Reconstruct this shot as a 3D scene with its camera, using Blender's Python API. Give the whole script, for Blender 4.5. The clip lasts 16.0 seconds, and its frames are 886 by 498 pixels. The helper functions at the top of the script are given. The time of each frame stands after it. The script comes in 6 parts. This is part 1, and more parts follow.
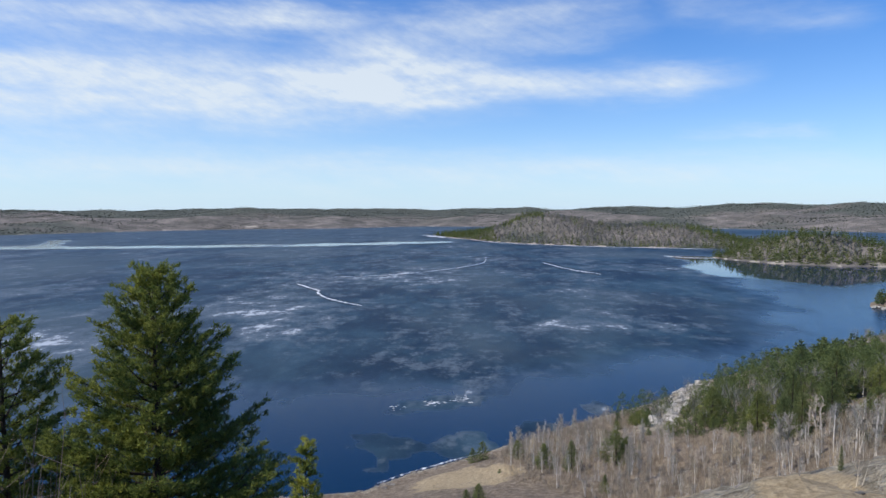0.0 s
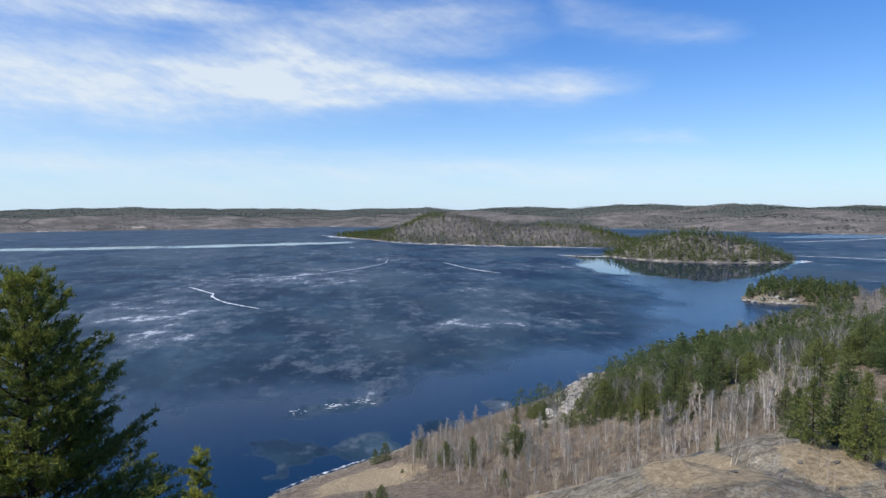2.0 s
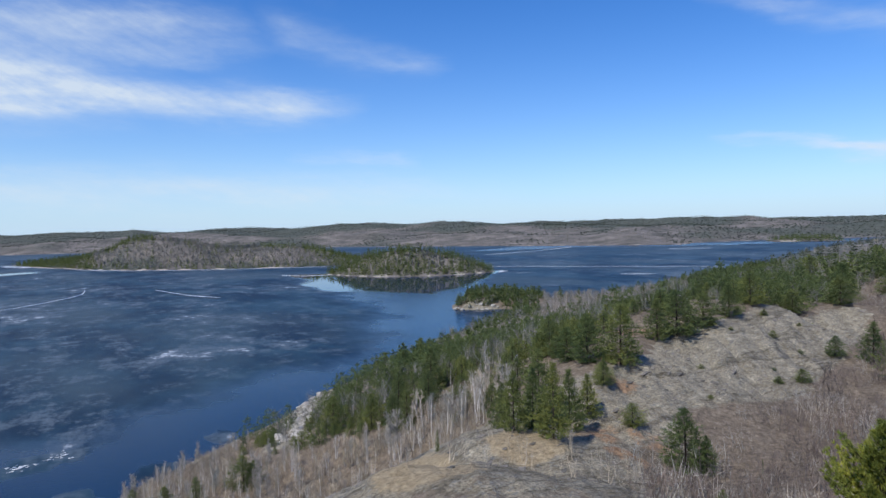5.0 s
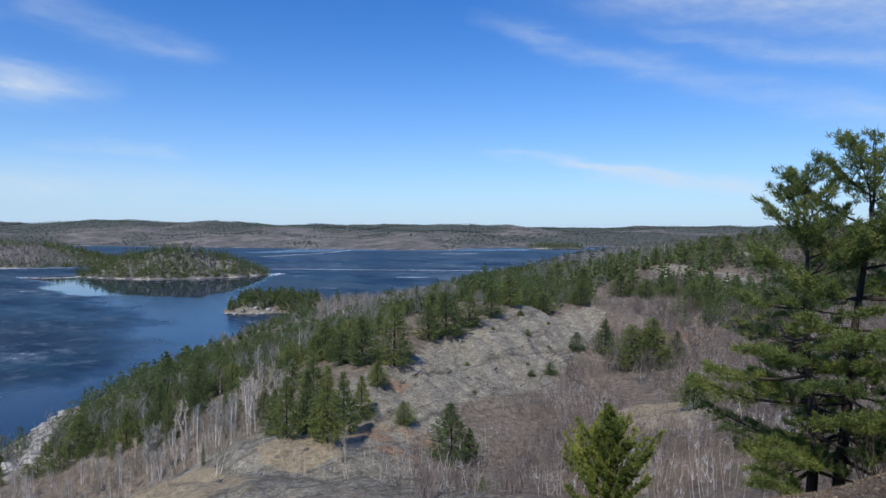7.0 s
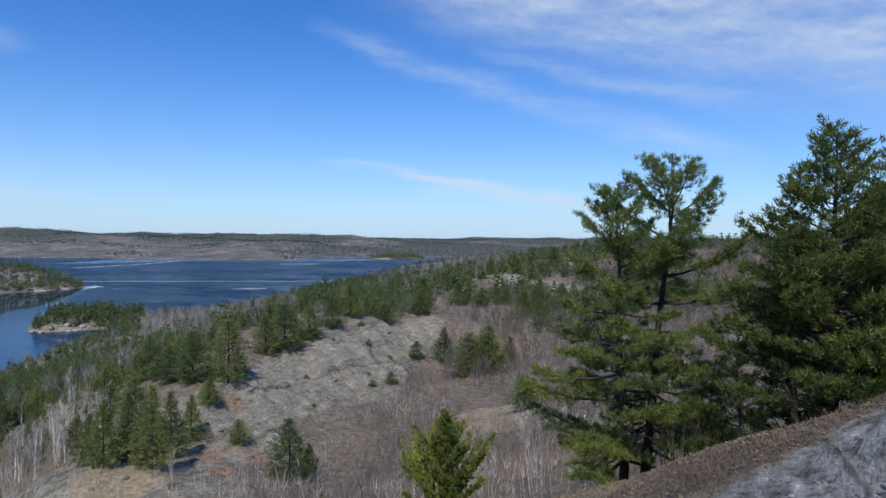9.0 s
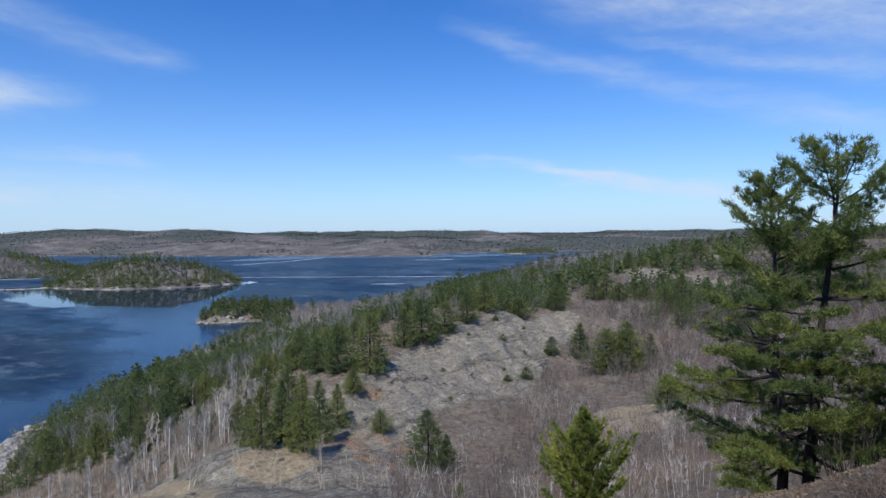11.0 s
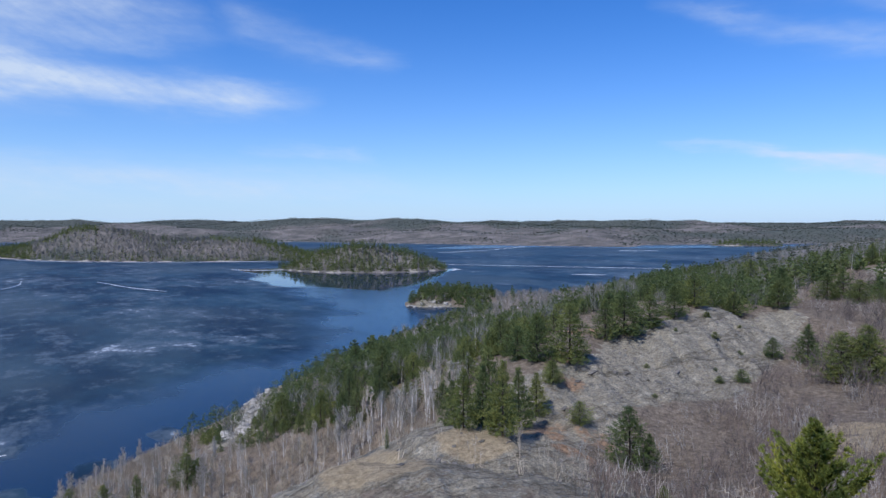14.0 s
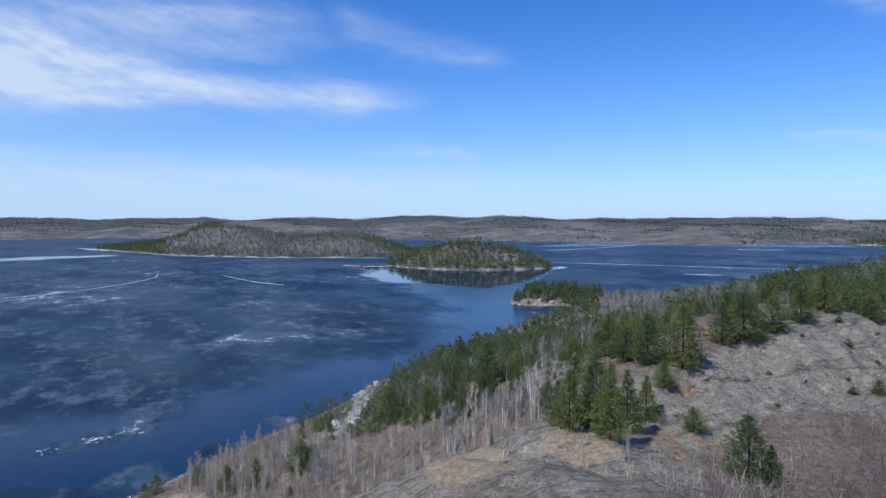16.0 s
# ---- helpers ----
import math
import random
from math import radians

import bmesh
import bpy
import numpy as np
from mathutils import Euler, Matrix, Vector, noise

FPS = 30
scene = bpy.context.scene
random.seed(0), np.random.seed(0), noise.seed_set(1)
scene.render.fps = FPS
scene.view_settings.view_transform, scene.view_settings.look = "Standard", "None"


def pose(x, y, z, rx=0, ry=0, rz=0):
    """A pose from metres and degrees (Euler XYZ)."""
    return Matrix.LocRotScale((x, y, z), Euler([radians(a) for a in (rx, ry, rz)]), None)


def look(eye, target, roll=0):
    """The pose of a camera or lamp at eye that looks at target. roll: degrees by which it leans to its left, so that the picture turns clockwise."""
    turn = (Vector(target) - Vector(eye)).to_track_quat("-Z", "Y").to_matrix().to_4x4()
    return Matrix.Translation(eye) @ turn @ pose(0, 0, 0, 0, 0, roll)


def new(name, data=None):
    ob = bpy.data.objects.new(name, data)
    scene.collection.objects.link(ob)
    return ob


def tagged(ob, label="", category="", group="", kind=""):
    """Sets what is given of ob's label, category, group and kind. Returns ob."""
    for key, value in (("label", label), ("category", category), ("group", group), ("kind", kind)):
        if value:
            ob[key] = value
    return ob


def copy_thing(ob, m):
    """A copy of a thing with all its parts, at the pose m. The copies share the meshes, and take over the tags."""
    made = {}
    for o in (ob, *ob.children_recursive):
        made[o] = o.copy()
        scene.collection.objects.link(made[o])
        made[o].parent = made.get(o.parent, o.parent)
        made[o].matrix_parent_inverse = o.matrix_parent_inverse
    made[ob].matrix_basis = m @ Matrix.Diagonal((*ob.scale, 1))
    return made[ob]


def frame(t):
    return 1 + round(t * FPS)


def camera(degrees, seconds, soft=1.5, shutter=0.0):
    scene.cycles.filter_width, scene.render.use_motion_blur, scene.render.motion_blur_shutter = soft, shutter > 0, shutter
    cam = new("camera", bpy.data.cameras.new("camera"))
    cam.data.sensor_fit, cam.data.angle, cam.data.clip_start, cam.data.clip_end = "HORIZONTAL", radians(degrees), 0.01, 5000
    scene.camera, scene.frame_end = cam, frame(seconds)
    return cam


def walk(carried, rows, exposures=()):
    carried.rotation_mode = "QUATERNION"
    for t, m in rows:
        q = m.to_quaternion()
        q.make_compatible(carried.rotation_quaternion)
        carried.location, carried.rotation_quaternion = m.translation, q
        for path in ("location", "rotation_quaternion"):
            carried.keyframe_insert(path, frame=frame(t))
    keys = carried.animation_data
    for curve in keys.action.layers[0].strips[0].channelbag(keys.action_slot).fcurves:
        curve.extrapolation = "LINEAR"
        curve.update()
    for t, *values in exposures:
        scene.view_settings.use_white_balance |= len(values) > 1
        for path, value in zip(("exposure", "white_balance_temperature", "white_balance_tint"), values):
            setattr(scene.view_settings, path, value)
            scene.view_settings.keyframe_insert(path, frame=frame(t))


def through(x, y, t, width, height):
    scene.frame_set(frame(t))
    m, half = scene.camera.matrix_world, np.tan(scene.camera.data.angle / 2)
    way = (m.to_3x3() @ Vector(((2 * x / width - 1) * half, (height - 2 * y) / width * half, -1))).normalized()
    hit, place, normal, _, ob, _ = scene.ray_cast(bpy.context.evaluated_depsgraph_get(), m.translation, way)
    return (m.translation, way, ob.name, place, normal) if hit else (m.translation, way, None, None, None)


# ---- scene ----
# ---- the camera and its walk ----
EYE = (0.0, 0.0, 65.0)
# seconds, tilt, lean, turn in degrees: one turn on the spot, the camera held out before the body
TURNS = [
    (0.0, 86.94, 0.32, 0.00),
    (0.5, 86.83, 0.31, -0.39),
    (1.0, 86.68, 0.58, -1.29),
    (1.5, 86.61, 0.88, -3.14),
    (2.0, 86.92, 0.25, -8.68),
    (2.5, 87.21, 0.27, -12.52),
    (3.0, 87.43, 0.46, -16.58),
    (3.5, 87.75, 0.48, -21.05),
    (3.7, 87.89, 0.61, -22.94),
    (4.05, 88.09, 0.76, -25.88),
    (4.4, 88.20, 1.03, -28.48),
    (4.75, 88.26, 1.30, -30.94),
    (5.1, 88.28, 1.52, -33.46),
    (5.45, 88.28, 1.55, -36.24),
    (5.8, 88.26, 1.34, -39.50),
    (6.0, 88.20, 0.70, -41.50),
    (6.5, 88.26, 0.47, -46.53),
    (7.0, 88.33, -0.15, -52.10),
    (7.5, 88.51, 0.33, -57.59),
    (8.0, 88.80, -0.16, -62.41),
    (8.2, 88.95, -0.50, -64.17),
    (8.55, 89.13, -0.69, -66.20),
    (8.9, 89.27, -0.59, -66.18),
    (9.25, 89.35, -0.30, -64.72),
    (9.6, 89.38, 0.04, -62.43),
    (9.95, 89.33, 0.32, -59.93),
    (10.3, 89.21, 0.43, -57.82),
    (10.5, 89.01, 0.78, -56.74),
    (11.0, 88.86, 0.44, -54.34),
    (11.5, 88.80, 0.27, -51.66),
    (12.0, 88.67, 0.16, -48.08),
    (12.5, 88.44, 0.21, -44.71),
    (13.0, 88.35, 0.08, -41.97),
    (13.5, 88.16, 0.05, -39.29),
    (14.0, 88.01, 0.12, -36.79),
    (14.5, 87.85, 0.50, -34.28),
    (15.0, 87.74, 0.58, -31.96),
    (15.5, 87.82, 0.63, -29.71),
    (16.0, 87.80, 0.08, -27.51),
]
cam = camera(68.57, 16.0, soft=1.45)
HELD = 0.3
walk(cam, [(t, pose(EYE[0] - HELD * math.sin(radians(rz)), EYE[1] + HELD * (math.cos(radians(rz)) - 1), EYE[2], rx, ry, rz)) for t, rx, ry, rz in TURNS],
     exposures=((0, 0.06, 7050, 10), (3.5, 0.04, 6950, 10), (6.0, -0.14, 6500, 10), (8.2, -0.18, 6450, 10), (11.0, -0.15, 6400, 11), (13.0, -0.15, 6220, 13), (16.0, -0.13, 6120, 13)))

# ---- sky and sun ----
SUN_AZ, SUN_EL = -105.0, 50.0     # clockwise from +y, above the horizon
world = bpy.data.worlds.new("sky")
scene.world = world
world.use_nodes = True
wt = world.node_tree
wt.nodes.clear()


def wnode(kind, **values):
    n = wt.nodes.new(kind)
    for key, value in values.items():
        n.inputs[int(key[1:])].default_value = value
    return n


def wmath(op, a, b=None, clamp=False):
    n = wt.nodes.new("ShaderNodeMath")
    n.operation, n.use_clamp = op, clamp
    for i, v in enumerate((a, b)):
        if v is None:
            continue
        if isinstance(v, (int, float)):
            n.inputs[i].default_value = v
        else:
            wt.links.new(v, n.inputs[i])
    return n.outputs[0]


sky = wt.nodes.new("ShaderNodeTexSky")
sky.sky_type, sky.sun_disc = "NISHITA", False
sky.sun_elevation, sky.sun_rotation = radians(SUN_EL), radians(SUN_AZ)
sky.altitude, sky.air_density, sky.dust_density, sky.ozone_density = 300, 1.0, 0.0, 3.0
tone = wt.nodes.new("ShaderNodeHueSaturation")
tone.inputs["Saturation"].default_value, tone.inputs["Value"].default_value = 1.32, 1.05
wt.links.new(sky.outputs[0], tone.inputs["Color"])

# cirrus: streaks along their own lines, frayed by noise; directions in degrees
co = wt.nodes.new("ShaderNodeTexCoord")
axes = wt.nodes.new("ShaderNodeSeparateXYZ")
wt.links.new(co.outputs["Generated"], axes.inputs[0])
az = wmath("MULTIPLY", wmath("ARCTAN2", axes.outputs[0], axes.outputs[1]), 57.2958)
el = wmath("MULTIPLY", wmath("ARCSINE", axes.outputs[2]), 57.2958)


def wnoise(a, b, scale, detail=5.0, rough=0.6):
    j = wt.nodes.new("ShaderNodeCombineXYZ")
    wt.links.new(a, j.inputs[0])
    wt.links.new(b, j.inputs[1])
    n = wt.nodes.new("ShaderNodeTexNoise")
    n.inputs["Scale"].default_value, n.inputs["Detail"].default_value, n.inputs["Roughness"].default_value = scale, detail, rough
    wt.links.new(j.outputs[0], n.inputs["Vector"])
    return n.outputs[0]


flat_el = wmath("MULTIPLY", wmath("ADD", el, wmath("MULTIPLY", az, 0.03)), 4.5)
sway = wnoise(az, flat_el, 0.05, 4)
azw = wmath("ADD", az, wmath("MULTIPLY", wmath("SUBTRACT", sway, 0.5), 8.0))
elw = wmath("ADD", el, wmath("MULTIPLY", wmath("SUBTRACT", wnoise(az, flat_el, 0.09, 5), 0.5), 3.4))
fray = wnoise(az, flat_el, 0.11, 6, 0.5)


def streak(az0, el0, az1, el1, w0, w1, strength):
    dx, dy = az1 - az0, el1 - el0
    n2 = dx * dx + dy * dy
    n1 = math.sqrt(n2)
    px, py = wmath("SUBTRACT", azw, az0), wmath("SUBTRACT", elw, el0)
    u = wmath("ADD", wmath("MULTIPLY", px, dx / n2), wmath("MULTIPLY", py, dy / n2))
    d = wmath("ADD", wmath("MULTIPLY", px, -dy / n1), wmath("MULTIPLY", py, dx / n1))
    w = wmath("ADD", wmath("MULTIPLY", wmath("MINIMUM", wmath("MAXIMUM", u, 0.0), 1.0), w1 - w0), w0)
    q = wmath("DIVIDE", d, w)
    bell = wmath("POWER", 2.71828, wmath("MULTIPLY", wmath("MULTIPLY", q, q), -1.0))
    ends = wmath("MULTIPLY", wmath("MULTIPLY", wmath("ADD", u, 0.08), 6.0, True), wmath("MULTIPLY", wmath("SUBTRACT", 1.06, u), 5.0, True))
    return wmath("MULTIPLY", wmath("MULTIPLY", bell, ends), strength)


cover = None
for row in ((-75.9, 8.0, 4, 11.2, 4.4, 2.2, 1.1), (-8.1, 11.5, 25.3, 10.6, 2.0, 0.9, 0.72), (-60.7, 13.6, -8.1, 15.8, 1.6, 0.7, 0.55),
            (-28.3, 16.4, 15.2, 16.8, 0.9, 1.3, 0.5), (-12.1, 14.6, 17.2, 14.8, 1.5, 0.9, 0.42), (18.2, 16.8, 33.4, 13.7, 1.3, 0.8, 0.25),
            (19.2, 6.4, 30.4, 5.9, 0.5, 0.4, 0.3), (55.5, 6.6, 73, 4.4, 0.3, 0.6, 0.4), (63, 5.6, 81, 2.9, 0.5, 0.8, 0.62), (57, 17.3, 90, 7.2, 0.8, 1.3, 0.3), (70, 16.0, 92, 11, 0.5, 0.8, 0.22),
            (62, 22.5, 128, 9.5, 2.6, 5.5, 0.68), (-75.9, 4.4, 34.4, 3.4, 2.2, 1.3, 0.52)):
    s_ = streak(*row)
    cover = s_ if cover is None else wmath("ADD", cover, s_)
comb = wmath("ADD", el, wmath("MULTIPLY", az, 0.42))      # fibres that fall to the right, finer than the frayed edges
fibres = wnoise(wmath("MULTIPLY", az, 0.5), wmath("MULTIPLY", comb, 2.2), 0.5, 5, 0.62)
flecks = wnoise(az, wmath("MULTIPLY", el, 1.7), 0.75, 4, 0.6)
grain = wmath("ADD", wmath("MULTIPLY", fibres, 0.55), wmath("MULTIPLY", flecks, 0.45))
grain = wmath("ADD", 0.62, wmath("MULTIPLY", wmath("SUBTRACT", grain, 0.26), 1.6, True))
worn = wmath("MULTIPLY", wmath("MULTIPLY", cover, wmath("MULTIPLY", wmath("SUBTRACT", fray, 0.08), 1.75, True)), grain)
high = wmath("MULTIPLY", wmath("MULTIPLY", wmath("SUBTRACT", wnoise(az, el, 0.05, 6), 0.5), 1.6, True), wmath("MULTIPLY", wmath("SUBTRACT", el, 18.0), 0.1, True))
haze = wmath("MULTIPLY", wmath("POWER", 2.71828, wmath("MULTIPLY", wmath("MAXIMUM", el, 0.0), -0.17)), 0.95)
white = wmath("MINIMUM", wmath("ADD", worn, high), 0.85)


def blend(fac, a, colour):
    n = wt.nodes.new("ShaderNodeMix")
    n.data_type = "RGBA"
    wt.links.new(fac, n.inputs[0])
    wt.links.new(a, n.inputs[6])
    n.inputs[7].default_value = (*colour, 1)
    return n.outputs[2]


cast = wt.nodes.new("ShaderNodeMix")
cast.data_type, cast.blend_type = "RGBA", "MULTIPLY"
cast.inputs[0].default_value = 1.0
cast.inputs[7].default_value = (0.68, 0.93, 1.3, 1)
wt.links.new(tone.outputs[0], cast.inputs[6])
air = blend(haze, cast.outputs[2], (4.5, 6.1, 8.1))
air = blend(white, air, (6.0, 6.9, 7.9))
bg = wnode("ShaderNodeBackground", _1=0.12)
wout = wt.nodes.new("ShaderNodeOutputWorld")
wt.links.new(air, bg.inputs[0])
wt.links.new(bg.outputs[0], wout.inputs[0])

sun = new("sun", bpy.data.lights.new("sun", "SUN"))
sun.data.energy, sun.data.angle, sun.data.color = 4.6, radians(0.5), (1.0, 0.96, 0.89)
sa, se = radians(SUN_AZ), radians(SUN_EL)
sun.matrix_world = look((0, 0, 200), (-math.sin(sa) * math.cos(se), -math.cos(sa) * math.cos(se), 200 - math.sin(se)))

# ---- materials ----
def material(name, rough=0.8, metal=0.0, spec=0.3):
    m = bpy.data.materials.new(name)
    m.use_nodes = True
    b = m.node_tree.nodes["Principled BSDF"]
    b.inputs["Roughness"].default_value, b.inputs["Metallic"].default_value = rough, metal
    b.inputs["Specular IOR Level"].default_value = spec
    return m, m.node_tree, b


def place_of(nt, scale=1.0, stretch=(1, 1, 1)):
    g = nt.nodes.new("ShaderNodeNewGeometry")
    mp = nt.nodes.new("ShaderNodeMapping")
    mp.inputs["Scale"].default_value = [scale * s for s in stretch]
    nt.links.new(g.outputs["Position"], mp.inputs["Vector"])
    return mp.outputs[0]


def noise_tex(nt, vec, scale, detail=4.0, rough=0.55, kind="Fac"):
    n = nt.nodes.new("ShaderNodeTexNoise")
    n.inputs["Scale"].default_value, n.inputs["Detail"].default_value, n.inputs["Roughness"].default_value = scale, detail, rough
    nt.links.new(vec, n.inputs["Vector"])
    return n.outputs[0] if kind == "Fac" else n.outputs[1]


def ramp(nt, fac, stops):
    r = nt.nodes.new("ShaderNodeValToRGB")
    while len(r.color_ramp.elements) < len(stops):
        r.color_ramp.elements.new(0.5)
    for e, (p, c) in zip(r.color_ramp.elements, stops):
        e.position, e.color = p, (*c, 1) if len(c) == 3 else c
    nt.links.new(fac, r.inputs[0])
    return r.outputs[0]


def mix(nt, fac, a, b, op="MIX"):
    n = nt.nodes.new("ShaderNodeMix")
    n.data_type, n.blend_type = "RGBA", op
    for v, i in ((fac, 0), (a, 6), (b, 7)):
        if isinstance(v, (int, float)):
            n.inputs[i].default_value = v
        elif isinstance(v, tuple):
            n.inputs[i].default_value = (*v, 1)
        else:
            nt.links.new(v, n.inputs[i])
    return n.outputs[2]


def mathn(nt, op, a, b=0.5, clamp=False):
    n = nt.nodes.new("ShaderNodeMath")
    n.operation, n.use_clamp = op, clamp
    for i, v in enumerate((a, b)):
        if isinstance(v, (int, float)):
            n.inputs[i].default_value = v
        else:
            nt.links.new(v, n.inputs[i])
    return n.outputs[0]


def steps(nt, v, lo, hi):
    n = nt.nodes.new("ShaderNodeMapRange")
    n.interpolation_type = "SMOOTHSTEP"
    nt.links.new(v, n.inputs[0])
    n.inputs[1].default_value, n.inputs[2].default_value = lo, hi
    return n.outputs[0]


def attribute(nt, name):
    a = nt.nodes.new("ShaderNodeAttribute")
    a.attribute_name = name
    return a.outputs["Fac"]


def bump(nt, b, height, strength=0.5, dist=0.1):
    n = nt.nodes.new("ShaderNodeBump")
    n.inputs["Strength"].default_value, n.inputs["Distance"].default_value = strength, dist
    nt.links.new(height, n.inputs["Height"])
    nt.links.new(n.outputs[0], b.inputs["Normal"])


def leaf_material(name, dark, light, patch=0.15, through=0.25):
    """Foliage: each tuft a shade of its own, with broad patches over the stand."""
    m, nt, b = material(name, 0.75, 0, 0.2)
    g = nt.nodes.new("ShaderNodeNewGeometry")
    o = nt.nodes.new("ShaderNodeObjectInfo")
    col = ramp(nt, g.outputs["Random Per Island"], [(0.0, dark), (1.0, light)])
    wide = noise_tex(nt, g.outputs["Position"], patch, 2)
    tint = ramp(nt, wide, [(0.3, (0.64, 0.72, 0.72)), (0.7, (1.22, 1.17, 1.02))])
    col = mix(nt, 1.0, col, tint, "MULTIPLY")
    own = ramp(nt, o.outputs["Random"], [(0.0, (0.68, 0.77, 0.78)), (0.5, (1, 1, 1)), (1.0, (1.18, 1.12, 0.92))])
    col = mix(nt, 1.0, col, own, "MULTIPLY")
    nt.links.new(col, b.inputs["Base Color"])
    t = nt.nodes.new("ShaderNodeBsdfTranslucent")
    nt.links.new(col, t.inputs[0])
    ms = nt.nodes.new("ShaderNodeMixShader")
    ms.inputs[0].default_value = through
    nt.links.new(b.outputs[0], ms.inputs[1])
    nt.links.new(t.outputs[0], ms.inputs[2])
    nt.links.new(ms.outputs[0], nt.nodes["Material Output"].inputs[0])
    return m


def bark_material(name, dark, light, scale=6.0):
    m, nt, b = material(name, 0.9, 0, 0.15)
    p = place_of(nt, 1.0, (1, 1, 0.35))
    col = ramp(nt, noise_tex(nt, p, scale, 5), [(0.3, dark), (0.7, light)])
    nt.links.new(col, b.inputs["Base Color"])
    bump(nt, b, noise_tex(nt, p, scale * 3, 4), 0.6, 0.03)
    return m


PINE = leaf_material("pine_needles", (0.112, 0.145, 0.058), (0.196, 0.225, 0.088), 0.22, 0.32)
SPRUCE = leaf_material("spruce_needles", (0.092, 0.122, 0.052), (0.165, 0.195, 0.082), 0.15, 0.3)
FAR_LEAF = leaf_material("far_conifers", (0.045, 0.06, 0.048), (0.095, 0.11, 0.088), 0.01, 0.0)
# bare twigs far off: brown greyed in the base colour, standing in for haze
HAZED_TWIG = leaf_material("far_bare_woods", (0.148, 0.142, 0.138), (0.225, 0.212, 0.205), 0.008, 0.0)
CEDAR = leaf_material("cedar_sprays", (0.18, 0.21, 0.045), (0.46, 0.48, 0.13), 0.5, 0.5)
TWIGS = leaf_material("bare_twigs", (0.19, 0.16, 0.152), (0.37, 0.325, 0.308), 0.1, 0.0)
PALE_TWIGS = leaf_material("pale_undergrowth", (0.31, 0.27, 0.264), (0.55, 0.5, 0.485), 0.1, 0.0)
BROWN = leaf_material("brown_shrub_twigs", (0.1, 0.078, 0.076), (0.225, 0.178, 0.172), 0.08, 0.0)
BARK = bark_material("pine_bark", (0.025, 0.02, 0.016), (0.08, 0.064, 0.052))
BIRCH = bark_material("birch_bark", (0.44, 0.41, 0.38), (0.82, 0.79, 0.75), 3.0)
GREY_BARK = bark_material("grey_bark", (0.12, 0.11, 0.1), (0.3, 0.28, 0.26), 3.0)

# the ground: pale scraped rock, dry brown litter, grass and orange needle beds
GROUND, nt, b = material("ground", 0.92, 0, 0.2)
P = place_of(nt)
lichen = noise_tex(nt, P, 1.7, 7, 0.7)
rock_c = ramp(nt, noise_tex(nt, P, 0.5, 8, 0.65), [(0.25, (0.13, 0.112, 0.085)), (0.40, (0.25, 0.222, 0.175)), (0.55, (0.34, 0.308, 0.248)), (0.70, (0.45, 0.415, 0.345)), (0.85, (0.64, 0.60, 0.52))])
PS = nt.nodes.new("ShaderNodeMapping")
PS.inputs["Rotation"].default_value, PS.inputs["Scale"].default_value = (0, 0, -1.287), (0.5, 1.4, 1.0)
nt.links.new(P, PS.inputs["Vector"])
seam = noise_tex(nt, PS.outputs[0], 0.8, 10, 0.78)
rock_c = mix(nt, 0.28, rock_c, ramp(nt, seam, [(0.36, (0.2, 0.19, 0.18)), (0.43, (0.75, 0.73, 0.7)), (0.5, (1.05, 1.04, 1.0)), (0.62, (1.15, 1.15, 1.12)), (0.72, (1.5, 1.48, 1.4))]), "MULTIPLY")
PF = nt.nodes.new("ShaderNodeMapping")
PF.inputs["Rotation"].default_value, PF.inputs["Scale"].default_value = (0, 0, -0.941), (0.06, 1.0, 0.8)
nt.links.new(P, PF.inputs["Vector"])
PC = nt.nodes.new("ShaderNodeMapping")
PC.inputs["Rotation"].default_value, PC.inputs["Scale"].default_value = (0, 0, 0.35), (0.3, 1.0, 0.8)
nt.links.new(P, PC.inputs["Vector"])
for lines, size, much in ((PF, 0.16, 0.75), (PF, 0.6, 0.15), (PC, 0.14, 0.18)):
    rift = noise_tex(nt, lines.outputs[0], size, 5, 0.52)
    rock_c = mix(nt, much, rock_c, ramp(nt, rift, [(0.4, (1.0, 1.0, 1.0)), (0.48, (1.06, 1.06, 1.05)), (0.5, (0.3, 0.29, 0.28)), (0.525, (0.85, 0.84, 0.83)), (0.62, (1.08, 1.08, 1.07))]), "MULTIPLY")
rock_c = mix(nt, 1.0, rock_c, (0.95, 0.95, 0.92), "MULTIPLY")
rock_c = mix(nt, steps(nt, lichen, 0.5, 0.66), rock_c, (0.235, 0.235, 0.215))
litter = ramp(nt, noise_tex(nt, P, 0.9, 7, 0.7), [(0.3, (0.095, 0.075, 0.056)), (0.5, (0.195, 0.158, 0.12)), (0.72, (0.335, 0.28, 0.212))])
# far wooded ground: patchy brown, with distance haze put in as a greyer colour
woods = ramp(nt, noise_tex(nt, P, 0.012, 8, 0.7), [(0.32, (0.06, 0.066, 0.055)), (0.44, (0.11, 0.104, 0.094)), (0.56, (0.175, 0.16, 0.146)), (0.7, (0.29, 0.26, 0.225))])
grit = noise_tex(nt, P, 2.2, 7, 0.75)
rock_m = steps(nt, mathn(nt, "ADD", attribute(nt, "rock"), mathn(nt, "MULTIPLY", mathn(nt, "SUBTRACT", noise_tex(nt, P, 0.25, 8, 0.7), 0.5), 1.5)), 0.42, 0.58)
crack = nt.nodes.new("ShaderNodeTexVoronoi")
crack.feature = "DISTANCE_TO_EDGE"
crack.inputs["Scale"].default_value = 0.38
